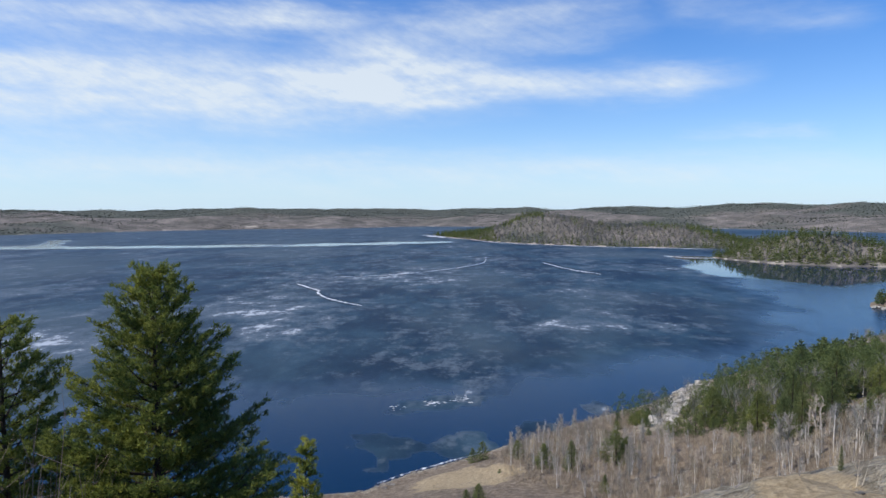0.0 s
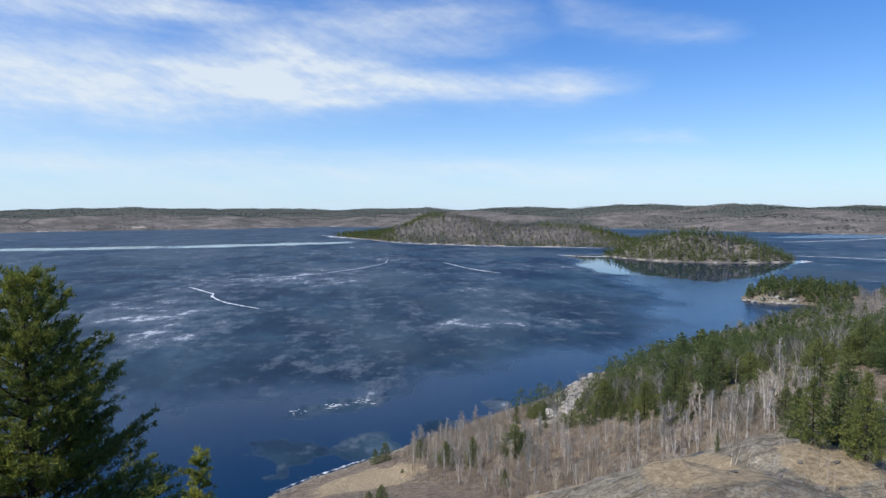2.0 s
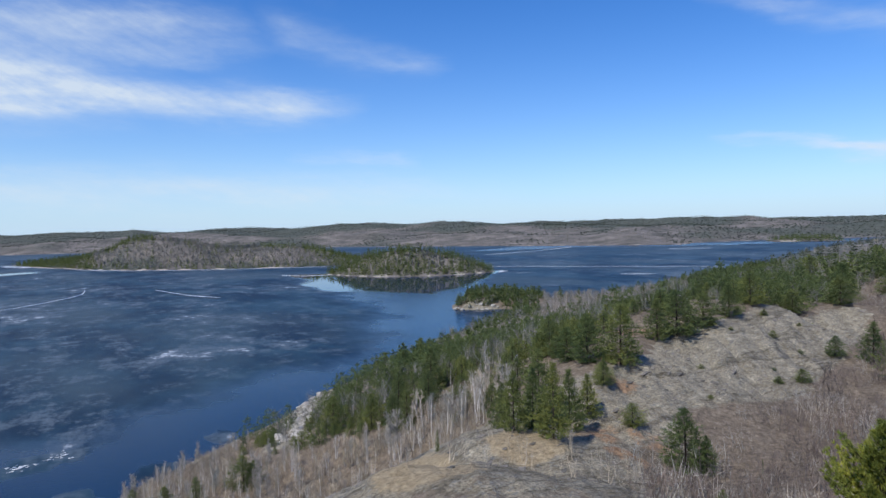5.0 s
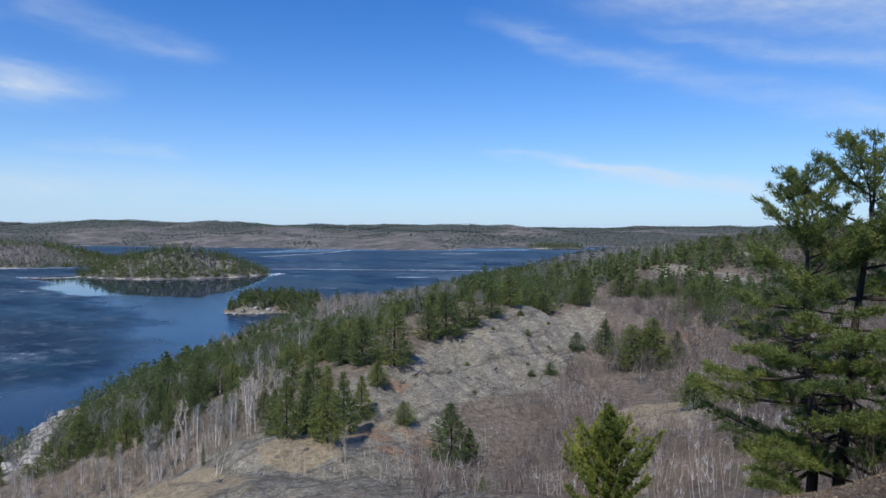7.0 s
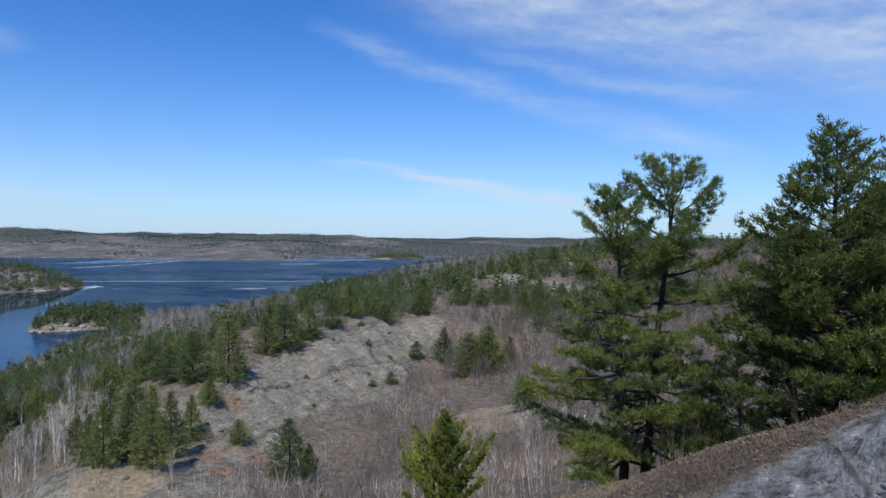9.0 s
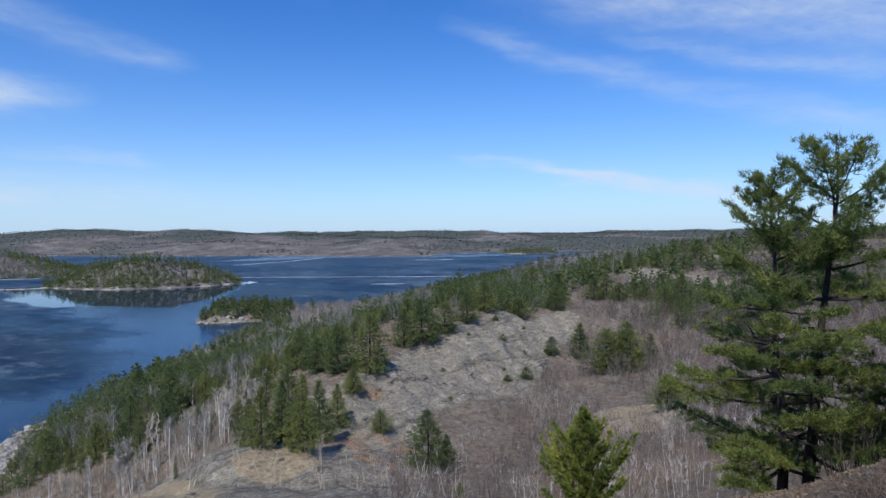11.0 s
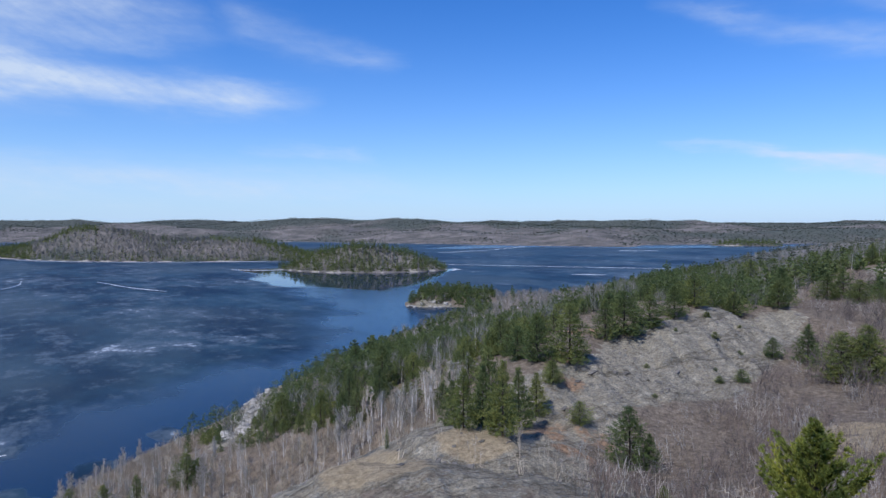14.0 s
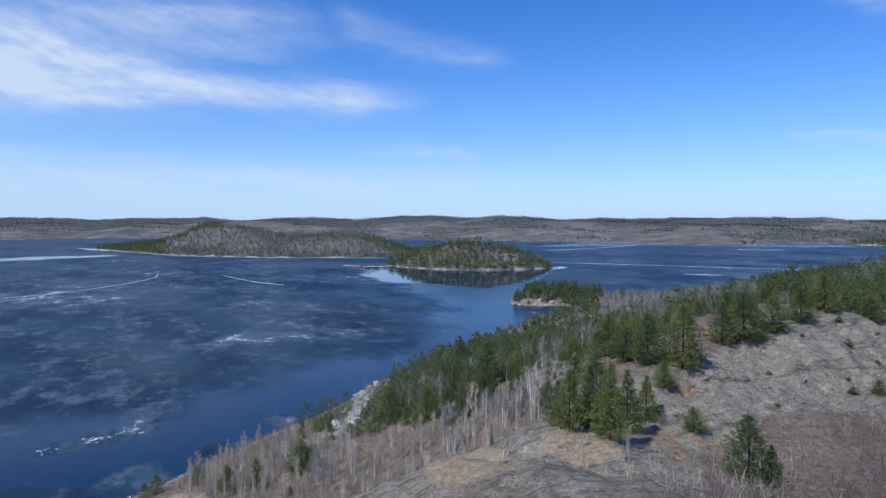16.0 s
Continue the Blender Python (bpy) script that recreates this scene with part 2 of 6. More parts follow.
warped = mix(nt, 0.12, PS.outputs[0], noise_tex(nt, P, 0.6, 4, 0.6, "Color"), "ADD")
nt.links.new(warped, crack.inputs["Vector"])
split = steps(nt, crack.outputs["Distance"], 0.0, 0.045)
rock_c = mix(nt, mathn(nt, "MULTIPLY", steps(nt, noise_tex(nt, P, 0.13, 3), 0.4, 0.6), 0.4), rock_c, ramp(nt, split, [(0.0, (0.35, 0.33, 0.31)), (1.0, (1.0, 1.0, 1.0))]), "MULTIPLY")
rock_c = mix(nt, 0.7, rock_c, ramp(nt, noise_tex(nt, P, 4.0, 5, 0.75), [(0.34, (0.3, 0.29, 0.28)), (0.46, (0.85, 0.85, 0.84)), (0.66, (1.45, 1.43, 1.4))]), "MULTIPLY")
rock_c = mix(nt, mathn(nt, "MULTIPLY", attribute(nt, "cool"), 0.75), rock_c, mix(nt, 0.8, ramp(nt, noise_tex(nt, P, 2.2, 9, 0.75), [(0.34, (0.05, 0.055, 0.06)), (0.46, (0.2, 0.215, 0.225)), (0.66, (0.48, 0.5, 0.51))]), ramp(nt, split, [(0.0, (0.25, 0.25, 0.25)), (1.0, (1.1, 1.1, 1.1))]), "MULTIPLY"))
near = mix(nt, rock_m, litter, rock_c)
orange = ramp(nt, noise_tex(nt, P, 1.2, 6), [(0.3, (0.2, 0.115, 0.065)), (0.7, (0.42, 0.285, 0.18))])
near = mix(nt, steps(nt, mathn(nt, "ADD", attribute(nt, "bed"), mathn(nt, "MULTIPLY", mathn(nt, "SUBTRACT", noise_tex(nt, P, 0.3, 8, 0.7), 0.5), 2.2)), 0.45, 0.85), near, orange)
grass = ramp(nt, noise_tex(nt, P, 1.5, 7, 0.7), [(0.3, (0.24, 0.185, 0.11)), (0.7, (0.48, 0.395, 0.265))])
near = mix(nt, steps(nt, mathn(nt, "ADD", attribute(nt, "grass"), mathn(nt, "MULTIPLY", mathn(nt, "SUBTRACT", noise_tex(nt, P, 0.2, 8, 0.7), 0.5), 2.2)), 0.45, 0.85), near, grass)
canopy = ramp(nt, noise_tex(nt, P, 0.05, 6, 0.7), [(0.35, (0.05, 0.06, 0.052)), (0.65, (0.11, 0.12, 0.1))])
woods = mix(nt, steps(nt, mathn(nt, "ADD", attribute(nt, "evergreen"), mathn(nt, "MULTIPLY", mathn(nt, "SUBTRACT", noise_tex(nt, P, 0.012, 7, 0.75), 0.5), 2.2)), 0.25, 0.85), woods, canopy)
col = mix(nt, attribute(nt, "far"), near, woods)
col = mix(nt, steps(nt, mathn(nt, "ADD", attribute(nt, "beach"), mathn(nt, "MULTIPLY", mathn(nt, "SUBTRACT", noise_tex(nt, P, 0.07, 4), 0.5), 1.2)), 0.4, 0.65), col, (0.36, 0.33, 0.285))
speck = noise_tex(nt, P, 22, 5, 0.7)
col = mix(nt, 0.35, col, ramp(nt, speck, [(0.3, (0.4, 0.4, 0.42)), (0.7, (1.5, 1.5, 1.48))]), "MULTIPLY")
col = mix(nt, 0.75, col, ramp(nt, grit, [(0.32, (0.45, 0.45, 0.45)), (0.5, (1.0, 1.0, 1.0)), (0.7, (1.45, 1.45, 1.45))]), "MULTIPLY")
nt.links.new(col, b.inputs["Base Color"])
bump(nt, b, mathn(nt, "ADD", mathn(nt, "ADD", noise_tex(nt, P, 0.8, 10, 0.65), mathn(nt, "MULTIPLY", seam, 0.45)), mathn(nt, "ADD", mathn(nt, "MULTIPLY", grit, 0.3), mathn(nt, "MULTIPLY", noise_tex(nt, P, 14, 6, 0.7), 0.08))), 0.9, 0.8)

# the lake: open blue water, dark rotten ice, white crusts
LAKE, nt, b = material("lake", 0.1, 0, 0.5)
P = place_of(nt, 1.0, (1.0, 0.5, 1.0))
ice = attribute(nt, "ice")
soft_n = noise_tex(nt, P, 0.012, 8, 0.6)
ice_m = steps(nt, mathn(nt, "ADD", ice, mathn(nt, "MULTIPLY", mathn(nt, "SUBTRACT", soft_n, 0.5), 1.5)), 0.3, 0.75)
P2 = place_of(nt, 1.0, (1.15, 0.75, 1.0))
wide_n, mid_n, fine_n = noise_tex(nt, P, 0.012, 4, 0.55), noise_tex(nt, P2, 0.045, 5, 0.6), noise_tex(nt, P2, 0.16, 6, 0.65)
rag_n = noise_tex(nt, P2, 0.55, 4, 0.7)
crust_n = mathn(nt, "ADD", mathn(nt, "ADD", mathn(nt, "MULTIPLY", wide_n, 0.26), mathn(nt, "MULTIPLY", rag_n, 0.14)), mathn(nt, "ADD", mathn(nt, "MULTIPLY", mid_n, 0.36), mathn(nt, "MULTIPLY", fine_n, 0.24)))
crust_n = mathn(nt, "ADD", crust_n, mathn(nt, "MULTIPLY", attribute(nt, "crust"), 0.10))
grey_crust, white_crust = steps(nt, crust_n, 0.495, 0.57), steps(nt, crust_n, 0.576, 0.632)
dark_ice = ramp(nt, noise_tex(nt, P, 0.016, 9, 0.68), [(0.34, (0.0015, 0.009, 0.024)), (0.46, (0.004, 0.019, 0.039)), (0.56, (0.016, 0.044, 0.07)), (0.68, (0.05, 0.09, 0.125))])
dark_ice = mix(nt, mathn(nt, "MULTIPLY", steps(nt, noise_tex(nt, P, 0.0045, 5, 0.6), 0.46, 0.6), 0.75), dark_ice, (0.042, 0.066, 0.082))
ice_c = mix(nt, white_crust, mix(nt, mathn(nt, "MULTIPLY", grey_crust, 0.8), dark_ice, (0.082, 0.112, 0.142)), (0.38, 0.43, 0.48))
water_c = ramp(nt, noise_tex(nt, P, 0.008, 5), [(0.3, (0.001, 0.015, 0.042)), (0.7, (0.0015, 0.024, 0.066))])
col = mix(nt, ice_m, water_c, ice_c)
nt.links.new(col, b.inputs["Base Color"])
rg = mathn(nt, "ADD", mathn(nt, "MULTIPLY", ice_m, 0.35), mathn(nt, "ADD", mathn(nt, "MULTIPLY", mathn(nt, "SUBTRACT", 1.0, attribute(nt, "calm")), 0.16), 0.02))
nt.links.new(rg, b.inputs["Roughness"])
nt.links.new(mathn(nt, "ADD", 0.15, mathn(nt, "MULTIPLY", ice_m, 0.05)), b.inputs["Specular IOR Level"])
wave = nt.nodes.new("ShaderNodeBump")
wave.inputs["Distance"].default_value = 0.12
nt.links.new(noise_tex(nt, P, 1.1, 3, 0.6), wave.inputs["Height"])
nt.links.new(mathn(nt, "SUBTRACT", 0.45, mathn(nt, "MULTIPLY", attribute(nt, "calm"), 0.4)), wave.inputs["Strength"])
nt.links.new(wave.outputs[0], b.inputs["Normal"])

SNOW, nt, b = material("shore_ice", 0.6, 0, 0.4)
P = place_of(nt)
nt.links.new(ramp(nt, noise_tex(nt, P, 0.8, 5), [(0.3, (0.4, 0.44, 0.48)), (0.7, (0.72, 0.74, 0.76))]), b.inputs["Base Color"])
bump(nt, b, noise_tex(nt, P, 2.0, 5), 0.5, 0.2)

# ---- the lie of the land ----
def lattice(ix, iy, seed):
    h = (ix.astype(np.int64) * 374761393 + iy.astype(np.int64) * 668265263 + seed * 974634541) & 0x7FFFFFFF
    h = ((h ^ (h >> 13)) * 1274126177) & 0x7FFFFFFF
    return ((h ^ (h >> 16)) & 0xFFFF) / 65535.0


def field(x, y, size, seed=0, octaves=4):
    """Smooth noise from 0 to 1, the largest lumps size metres across."""
    total, amp, norm = np.zeros_like(x, dtype=float), 1.0, 0.0
    for o in range(octaves):
        u, v = x / size + 17.3 * o, y / size - 9.1 * o
        iu, iv = np.floor(u), np.floor(v)
        fu, fv = u - iu, v - iv
        fu, fv = fu * fu * (3 - 2 * fu), fv * fv * (3 - 2 * fv)
        a, b_ = lattice(iu, iv, seed + o), lattice(iu + 1, iv, seed + o)
        c, d = lattice(iu, iv + 1, seed + o), lattice(iu + 1, iv + 1, seed + o)
        total += amp * ((a + (b_ - a) * fu) * (1 - fv) + (c + (d - c) * fu) * fv)
        norm += amp
        amp, size = amp * 0.5, size * 0.5
    return total / norm


def smooth(v, lo, hi):
    k = np.clip((v - lo) / (hi - lo), 0, 1)
    return k * k * (3 - 2 * k)


def off_line(x, y, pts):
    """Distance to a line of points, and how far along it the nearest place is (0 to 1)."""
    best, along = np.full(np.shape(x), 1e9), np.zeros(np.shape(x))
    n = len(pts) - 1
    for i in range(n):
        (ax, ay), (bx, by) = pts[i][:2], pts[i + 1][:2]
        dx, dy = bx - ax, by - ay
        k = np.clip(((x - ax) * dx + (y - ay) * dy) / (dx * dx + dy * dy), 0, 1)
        d = np.hypot(x - ax - k * dx, y - ay - k * dy)
        along = np.where(d < best, (i + k) / n, along)
        best = np.minimum(best, d)
    return best, along


def inside(x, y, pts):
    """True inside the closed outline."""
    res = np.zeros(np.shape(x), bool)
    for (ax, ay), (bx, by) in zip(pts, pts[1:] + pts[:1]):
        cross = ((ay > y) != (by > y)) & (x < (bx - ax) * (y - ay) / (by - ay + 1e-12) + ax)
        res ^= cross
    return res


def signed(x, y, pts):
    d, _ = off_line(x, y, pts + pts[:1])
    return np.where(inside(x, y, pts), d, -d)


# lines of known height on the near land: x, y, z
SHORE = [(-330.3, 14.2), (-241.1, 71.4), (-161.2, 110.2), (-90.9, 137.4), (-19.2, 149), (-9.1, 159), (4, 168), (25.3, 185), (45.5, 200.9), (70.8, 218.7), (103.1, 249.5),
         (161.7, 287), (210.2, 326.6), (249, 350), (288, 370), (325, 394), (321, 411), (289, 435), (303, 460), (345, 490), (385, 470), (400, 440), (445, 420), (540, 430), (800, 500)]
KNOLL = [(0, 0, 63.3), (-5, -4, 63.2), (6, -5, 63.5), (12, -6, 63.0), (9.06, 4.89, 58.2), (10.74, 2.53, 59.75), (11.92, 0.79, 60.65), (13, -0.24, 61.3), (14.97, -1.89, 61.95), (17.4, -4.77, 62.7), (25.79, -9.58, 62.0), (45, -20, 62), (0, -40, 66), (-40, -30, 62), (60, -80, 68)]
BROW = [(-45.2, 9.3, 52), (-22.16, 13.74, 52), (-10.09, 9.91, 57), (0, 9, 59), (8.07, 7.93, 59), (13.07, 4.82, 59.3), (16.06, 3.75, 58.6), (19.55, 2.68, 57.8), (20.49, -0.88, 59.0), (24.91, -4.51, 59.4), (24.03, 1.58, 56.5), (33.9, -5.7, 56), (49.9, -7, 54)]
SLOPE = [(-90.7, 59, 28), (-50.5, 59.6, 30), (-14.2, 45, 36), (2, 60, 36), (16.2, 39.9, 44), (26.2, 25.8, 47), (32.2, 15.6, 49), (45.2, 9.3, 49)]
BENCH = [(-60.6, 104.6, 11), (-10.1, 110, 15), (13.2, 128, 11), (34.4, 102.9, 17), (46.5, 94.8, 21), (58.6, 111.7, 22), (62.7, 135.7, 20), (91, 189.5, 12), (131.4, 239.2, 9)]
HUMP = [(18.8, 51.7, 42.2), (22.4, 50.2, 43.8), (25, 49, 45.6), (26.7, 48.1, 46), (30, 46.1, 45.8), (34.2, 43, 44.8), (40, 37.7, 43.5)]
DIP = [(18, 60, 34), (25, 59, 36), (33, 56, 37), (42, 50, 38.5)]
SPUR = [(39, 60.5, 38.8), (43.3, 57.5, 41.6), (48.5, 51.6, 40.6), (57.5, 59.5, 39)]
GULLY = [(55.5, 65.6, 37), (64.5, 49.3, 35.5), (84.6, 54, 36), (100.7, 62.8, 36.5), (134.9, 66.3, 37.5), (171.1, 79.8, 36)]
SADDLE = [(80.4, 26.8, 41), (110.4, 28.3, 40), (150.6, 37.7, 38), (194.7, 47, 40), (240.9, 56.3, 42)]
CREST = [(66.6, 73.4, 39.5), (82.7, 73.2, 42), (98.8, 84, 43.5), (116.9, 79.7, 44.6), (147, 85.2, 44.7), (181.1, 84.6, 41.5), (216.4, 102.2, 38)]
EDGE = [(25.3, 80.9, 28.7), (35.4, 77.8, 31.3), (41.4, 73.8, 34.9), (47.5, 68.7, 38)]
BEYOND = [(30.3, 97.9, 18.5), (42.5, 93.8, 21.5), (50.5, 89.7, 25.5)]
HILL = [(285.4, 93.9, 46), (341.4, 86.8, 51.5), (408, 103, 56.5), (471, 52, 59), (330.3, 14.2, 49)]
SPINE = [(292.9, 151.3, 40), (239, 182.5, 31), (243.2, 251.8, 18), (271, 338, 7), (313, 438, 7), (343, 473, 6)]
BACK = [(121.1, 128.9, 35), (151.5, 178.8, 24), (181.8, 228.6, 14), (303, 277, 17), (383, 246, 24), (464, 325, 10)]
knots = [(x, y, 0.0) for x, y in SHORE]
for line in (KNOLL, BROW, SLOPE, BENCH, HUMP, DIP, SPUR, EDGE, BEYOND, GULLY, SADDLE, CREST, HILL, SPINE, BACK):
    knots += line
knots = np.array(knots)


def plate(d2):
    return np.where(d2 > 1e-9, 0.5 * d2 * np.log(d2 + 1e-12), 0.0)


kx, ky = knots[:, 0] / 100, knots[:, 1] / 100
nk = len(knots)
A = np.zeros((nk + 3, nk + 3))
A[:nk, :nk] = plate((kx[:, None] - kx) ** 2 + (ky[:, None] - ky) ** 2) + 0.002 * np.eye(nk)
A[:nk, nk], A[:nk, nk + 1], A[:nk, nk + 2] = 1, kx, ky
A[nk, :nk], A[nk + 1, :nk], A[nk + 2, :nk] = 1, kx, ky
weights = np.linalg.solve(A, np.concatenate([knots[:, 2], [0, 0, 0]]))


def bent(x, y):
    out = np.zeros(len(x))
    for s in range(0, len(x), 20000):
        u, v = x[s:s + 20000] / 100, y[s:s + 20000] / 100
        out[s:s + 20000] = plate((u[:, None] - kx) ** 2 + (v[:, None] - ky) ** 2) @ weights[:nk] + weights[nk] + weights[nk + 1] * u + weights[nk + 2] * v
    return out


MAINLAND = SHORE + [(1309, 684), (2613, 862), (3499, -64), (2000, -3500), (-2500, -3500), (-3489, -570), (-1193, -325)]
SMALL_ISLE = [(387, 950), (400, 878), (419, 824), (475, 774), (535, 762), (584, 771), (606, 795), (591, 846), (546, 927), (465, 988)]
BIG_ISLE = [(-36, 2020), (30, 1760), (102, 1549), (172, 1410), (249, 1324), (344, 1249), (417, 1210), (484, 1170), (546, 1172), (607, 1227), (662, 1336), (647, 1417), (566, 1498), (485, 1618), (334, 1799), (121, 1980), (20, 2060)]
FAR_SHORE = [(-2613, 862), (-1917, 1681), (-1544, 2260), (-1232, 2815), (-925, 3012), (-495, 3100), (-134, 3493), (202, 3350), (708, 2998), (1181, 2635), (1344, 2091), (1484, 1703), (1664, 1262), (1865, 1360), (2315, 1201), (2763, 860)]
FAR_LAND = FAR_SHORE + [(2953, 148), (2700, -1500), (6000, -4000), (6056, 6447), (-6056, 6447), (-6008, 395)]
LOW_ISLE = [(1997, 1200), (1984, 1123), (2040, 1040), (2105, 999), (2175, 1061), (2106, 1192)]


SLAB = [(69, 73), (76, 75), (83, 74), (99.4, 79.5), (111, 82), (125, 82.5), (150, 88), (172, 90), (187, 88), (184, 81), (170, 77.5), (133, 64.5), (106, 57.5), (90, 59.5), (79, 60.5), (70, 61), (65, 64)]
APRON = [(16.2, 84), (12, 62), (14, 46), (26, 33), (35.3, 24), (50.4, 30.4), (56.5, 41.4), (60.5, 51.4), (72.6, 51.2), (80.6, 59.1), (78.7, 75.3), (62.6, 81.3), (50.6, 85.5), (40.7, 91.6), (28.4, 91.8)]
OUTCROP = [(-4.04, 3.96), (6.1, 3.1), (10.3, 1.55), (10.9, 0.3), (12.7, -1.35), (15.5, -3.9), (40, -20), (60, -60), (-60, -60), (-30, -0.6)]


def skyline(az):
    """Height of the farthest hills, by direction from the lookout."""
    return np.interp(az, [-60, -34.4, -20.2, 0, 20.2, 35.4, 52.6, 67.8, 91], [88, 98, 112, 108, 112, 107, 101, 95, 93])


def land(x, y):
    """Height of the ground over the lake (below 0: lake bed), and how wooded and far it is."""
    x, y = np.asarray(x, float), np.asarray(y, float)
    r, az = np.hypot(x, y), np.degrees(np.arctan2(x, y))
    h = np.full(x.shape, -6.0)
    m = signed(x, y, MAINLAND)
    close = r < 900
    base = np.zeros(x.shape)
    base[close] = bent(x[close], y[close])
    rolling = 14 + 50 * field(x, y, 420, 5)
    base = np.where(r < 500, base, base + (np.minimum(rolling, 8 + np.maximum(m, 0) * 0.15) - base) * smooth(r, 500, 850))
    rough = (field(x, y, 22, 3, 4) - 0.5) * 3.2 * smooth(r, 12, 60) + (field(x, y, 3.5, 8, 3) - 0.5) * 0.7 * smooth(r, 3, 20)
    u, v = x * 0.28 + y * 0.96, y * 0.28 - x * 0.96
    us, vs = x * 0.59 + y * 0.81, y * 0.59 - x * 0.81
    scored = np.abs(field(us * 0.2, vs, 5.0, 14, 3) - 0.5) * 2
    rough = rough + (scored - 0.4) * 1.8 * smooth(signed(x, y, SLAB), -4, 6)
    bare = np.maximum(smooth(signed(x, y, SLAB), -4, 6), smooth(signed(x, y, APRON), -4, 6))
    ledge = field(us * 0.3, vs, 6.0, 16, 4) * 8
    rough = rough + (np.floor(ledge) + smooth(ledge - np.floor(ledge), 0.6, 1.0) - 3.5) * 0.42 * np.maximum(smooth(signed(x, y, SLAB), -4, 6), 0.6 * bare)
    ledge = field(u * 0.5, v, 1.3, 15, 4) * 6
    rough = rough + (np.floor(ledge) + smooth(ledge - np.floor(ledge), 0.7, 1.0) - 3.0) * 0.26 * smooth(signed(x, y, OUTCROP), -0.5, 1.5) * smooth(r, 2, 5)
    chip = field(u * 0.7, v, 0.42, 19, 3) * 4
    rough = rough + (np.floor(chip) + smooth(chip - np.floor(chip), 0.75, 1.0) - 2.0) * 0.09 * smooth(signed(x, y, OUTCROP), -0.2, 0.8) * smooth(r, 3, 6) * smooth(r, 26, 16)
    bank = smooth(m, 0, 14)
    main = np.where(m > 0, 0.2 + 1.2 * smooth(m, 0, 3) + np.maximum(base - 1.4, 0.3) * bank + rough * bank, -6 * smooth(-m, 0, 12))
    main = main + np.where(m > 0, 1.6 * smooth(m, 0.5, 5) * np.exp(-(((x - 305) / 18) ** 2 + ((y - 426) / 18) ** 2)), 0)
    h = np.where(m > -20, main, h)
    s = signed(x, y, SMALL_ISLE)
    isle = np.where(s > 0, 1 + 46 * smooth(s, -22, 108) - 4.8 + (field(x, y, 50, 11) - 0.5) * 9 * smooth(s, 0, 40), -6 * smooth(-s, 0, 15))
    h = np.where(s > -30, np.maximum(h, isle), h)
    s = signed(x, y, BIG_ISLE)
    lump = 15 + 46 * np.exp(-(((x - 238) / 150) ** 2 + ((y - 1600) / 170) ** 2)) + 17 * np.exp(-(((x - 475) / 110) ** 2 + ((y - 1398) / 130) ** 2))
    isle = np.where(s > 0, 0.8 + lump * smooth(s, -5, 130) + (field(x, y, 90, 12) - 0.5) * 14 * smooth(s, 0, 60), -6 * smooth(-s, 0, 20))
    h = np.where(s > -30, np.maximum(h, isle), h)
    s = signed(x, y, LOW_ISLE)
    h = np.where(s > -30, np.maximum(h, np.where(s > 0, 1 + 7 * smooth(s, 0, 40), -6 * smooth(-s, 0, 20))), h)
    f = signed(x, y, FAR_LAND)
    top = skyline(az)
    hills = 2 + top * (0.5 * smooth(f, 0, 380) * (0.35 + 1.3 * field(x, y, 300, 22, 4)) + 0.5 * smooth(f, 450, 1250)) * (0.74 + 0.4 * (field(x, y, 420, 21, 5) - 0.3))
    h = np.where(f > -40, np.maximum(h, np.where(f > 0, hills, -6 * smooth(-f, 0, 40))), h)
    return h


# the ground: one sheet, closer woven where it is near
azs = np.radians(np.concatenate([np.arange(-46, 112, 0.38), np.arange(112, 314, 4.0)]))
rs = np.concatenate([[0.0], np.geomspace(1.2, 5, 26)[:-1], np.geomspace(5, 17, 95)[:-1], np.geomspace(17, 40, 50)[:-1], np.geomspace(40, 230, 240)[:-1], np.geomspace(230, 4930, 140)])
AZ, RR = np.meshgrid(azs, rs[1:])
GX, GY = (RR * np.sin(AZ)).ravel(), (RR * np.cos(AZ)).ravel()
GX, GY = np.concatenate([[0.0], GX]), np.concatenate([[0.0], GY])
GZ = land(GX, GY)


def polar_mesh(name, x, y, z, na, nr):
    faces = []
    i = np.arange(nr - 1)[:, None] * na
    j = np.arange(na)[None, :]
    j2 = (j + 1) % na
    q = np.stack([1 + i + j, 1 + i + na + j, 1 + i + na + j2, 1 + i + j2], -1).reshape(-1, 4)[:, ::-1]
    me = bpy.data.meshes.new(name)
    fan = np.stack([np.zeros(na, int), 1 + np.arange(na), 1 + (np.arange(na) + 1) % na], 1)[:, ::-1]
    me.vertices.add(len(x))
    me.vertices.foreach_set("co", np.stack([x, y, z], 1).ravel())
    loops = np.concatenate([fan.ravel(), q.ravel()])
    me.loops.add(len(loops))
    me.loops.foreach_set("vertex_index", loops)
    starts = np.concatenate([np.arange(na) * 3, na * 3 + np.arange(len(q)) * 4])
    me.polygons.add(len(starts))
    me.polygons.foreach_set("loop_start", starts)
    me.polygons.foreach_set("use_smooth", np.ones(len(starts), bool))
    me.update(calc_edges=True)
    return me


def shade_by(me, name, values):
    me.attributes.new(name, "FLOAT", "POINT").data.foreach_set("value", np.asarray(values, np.float32))


ground_mesh = polar_mesh("ground", GX, GY, GZ, len(azs), len(rs) - 1)
ground_mesh.materials.append(GROUND)
ground = tagged(new("ground", ground_mesh), "pale bedrock and brown leaf litter hills round a lake", "ground", kind="structure")

# where bare rock, needle beds and dry grass lie


def patch(pts, soft):
    s = signed(GX, GY, pts)
    return smooth(s, -soft, soft)


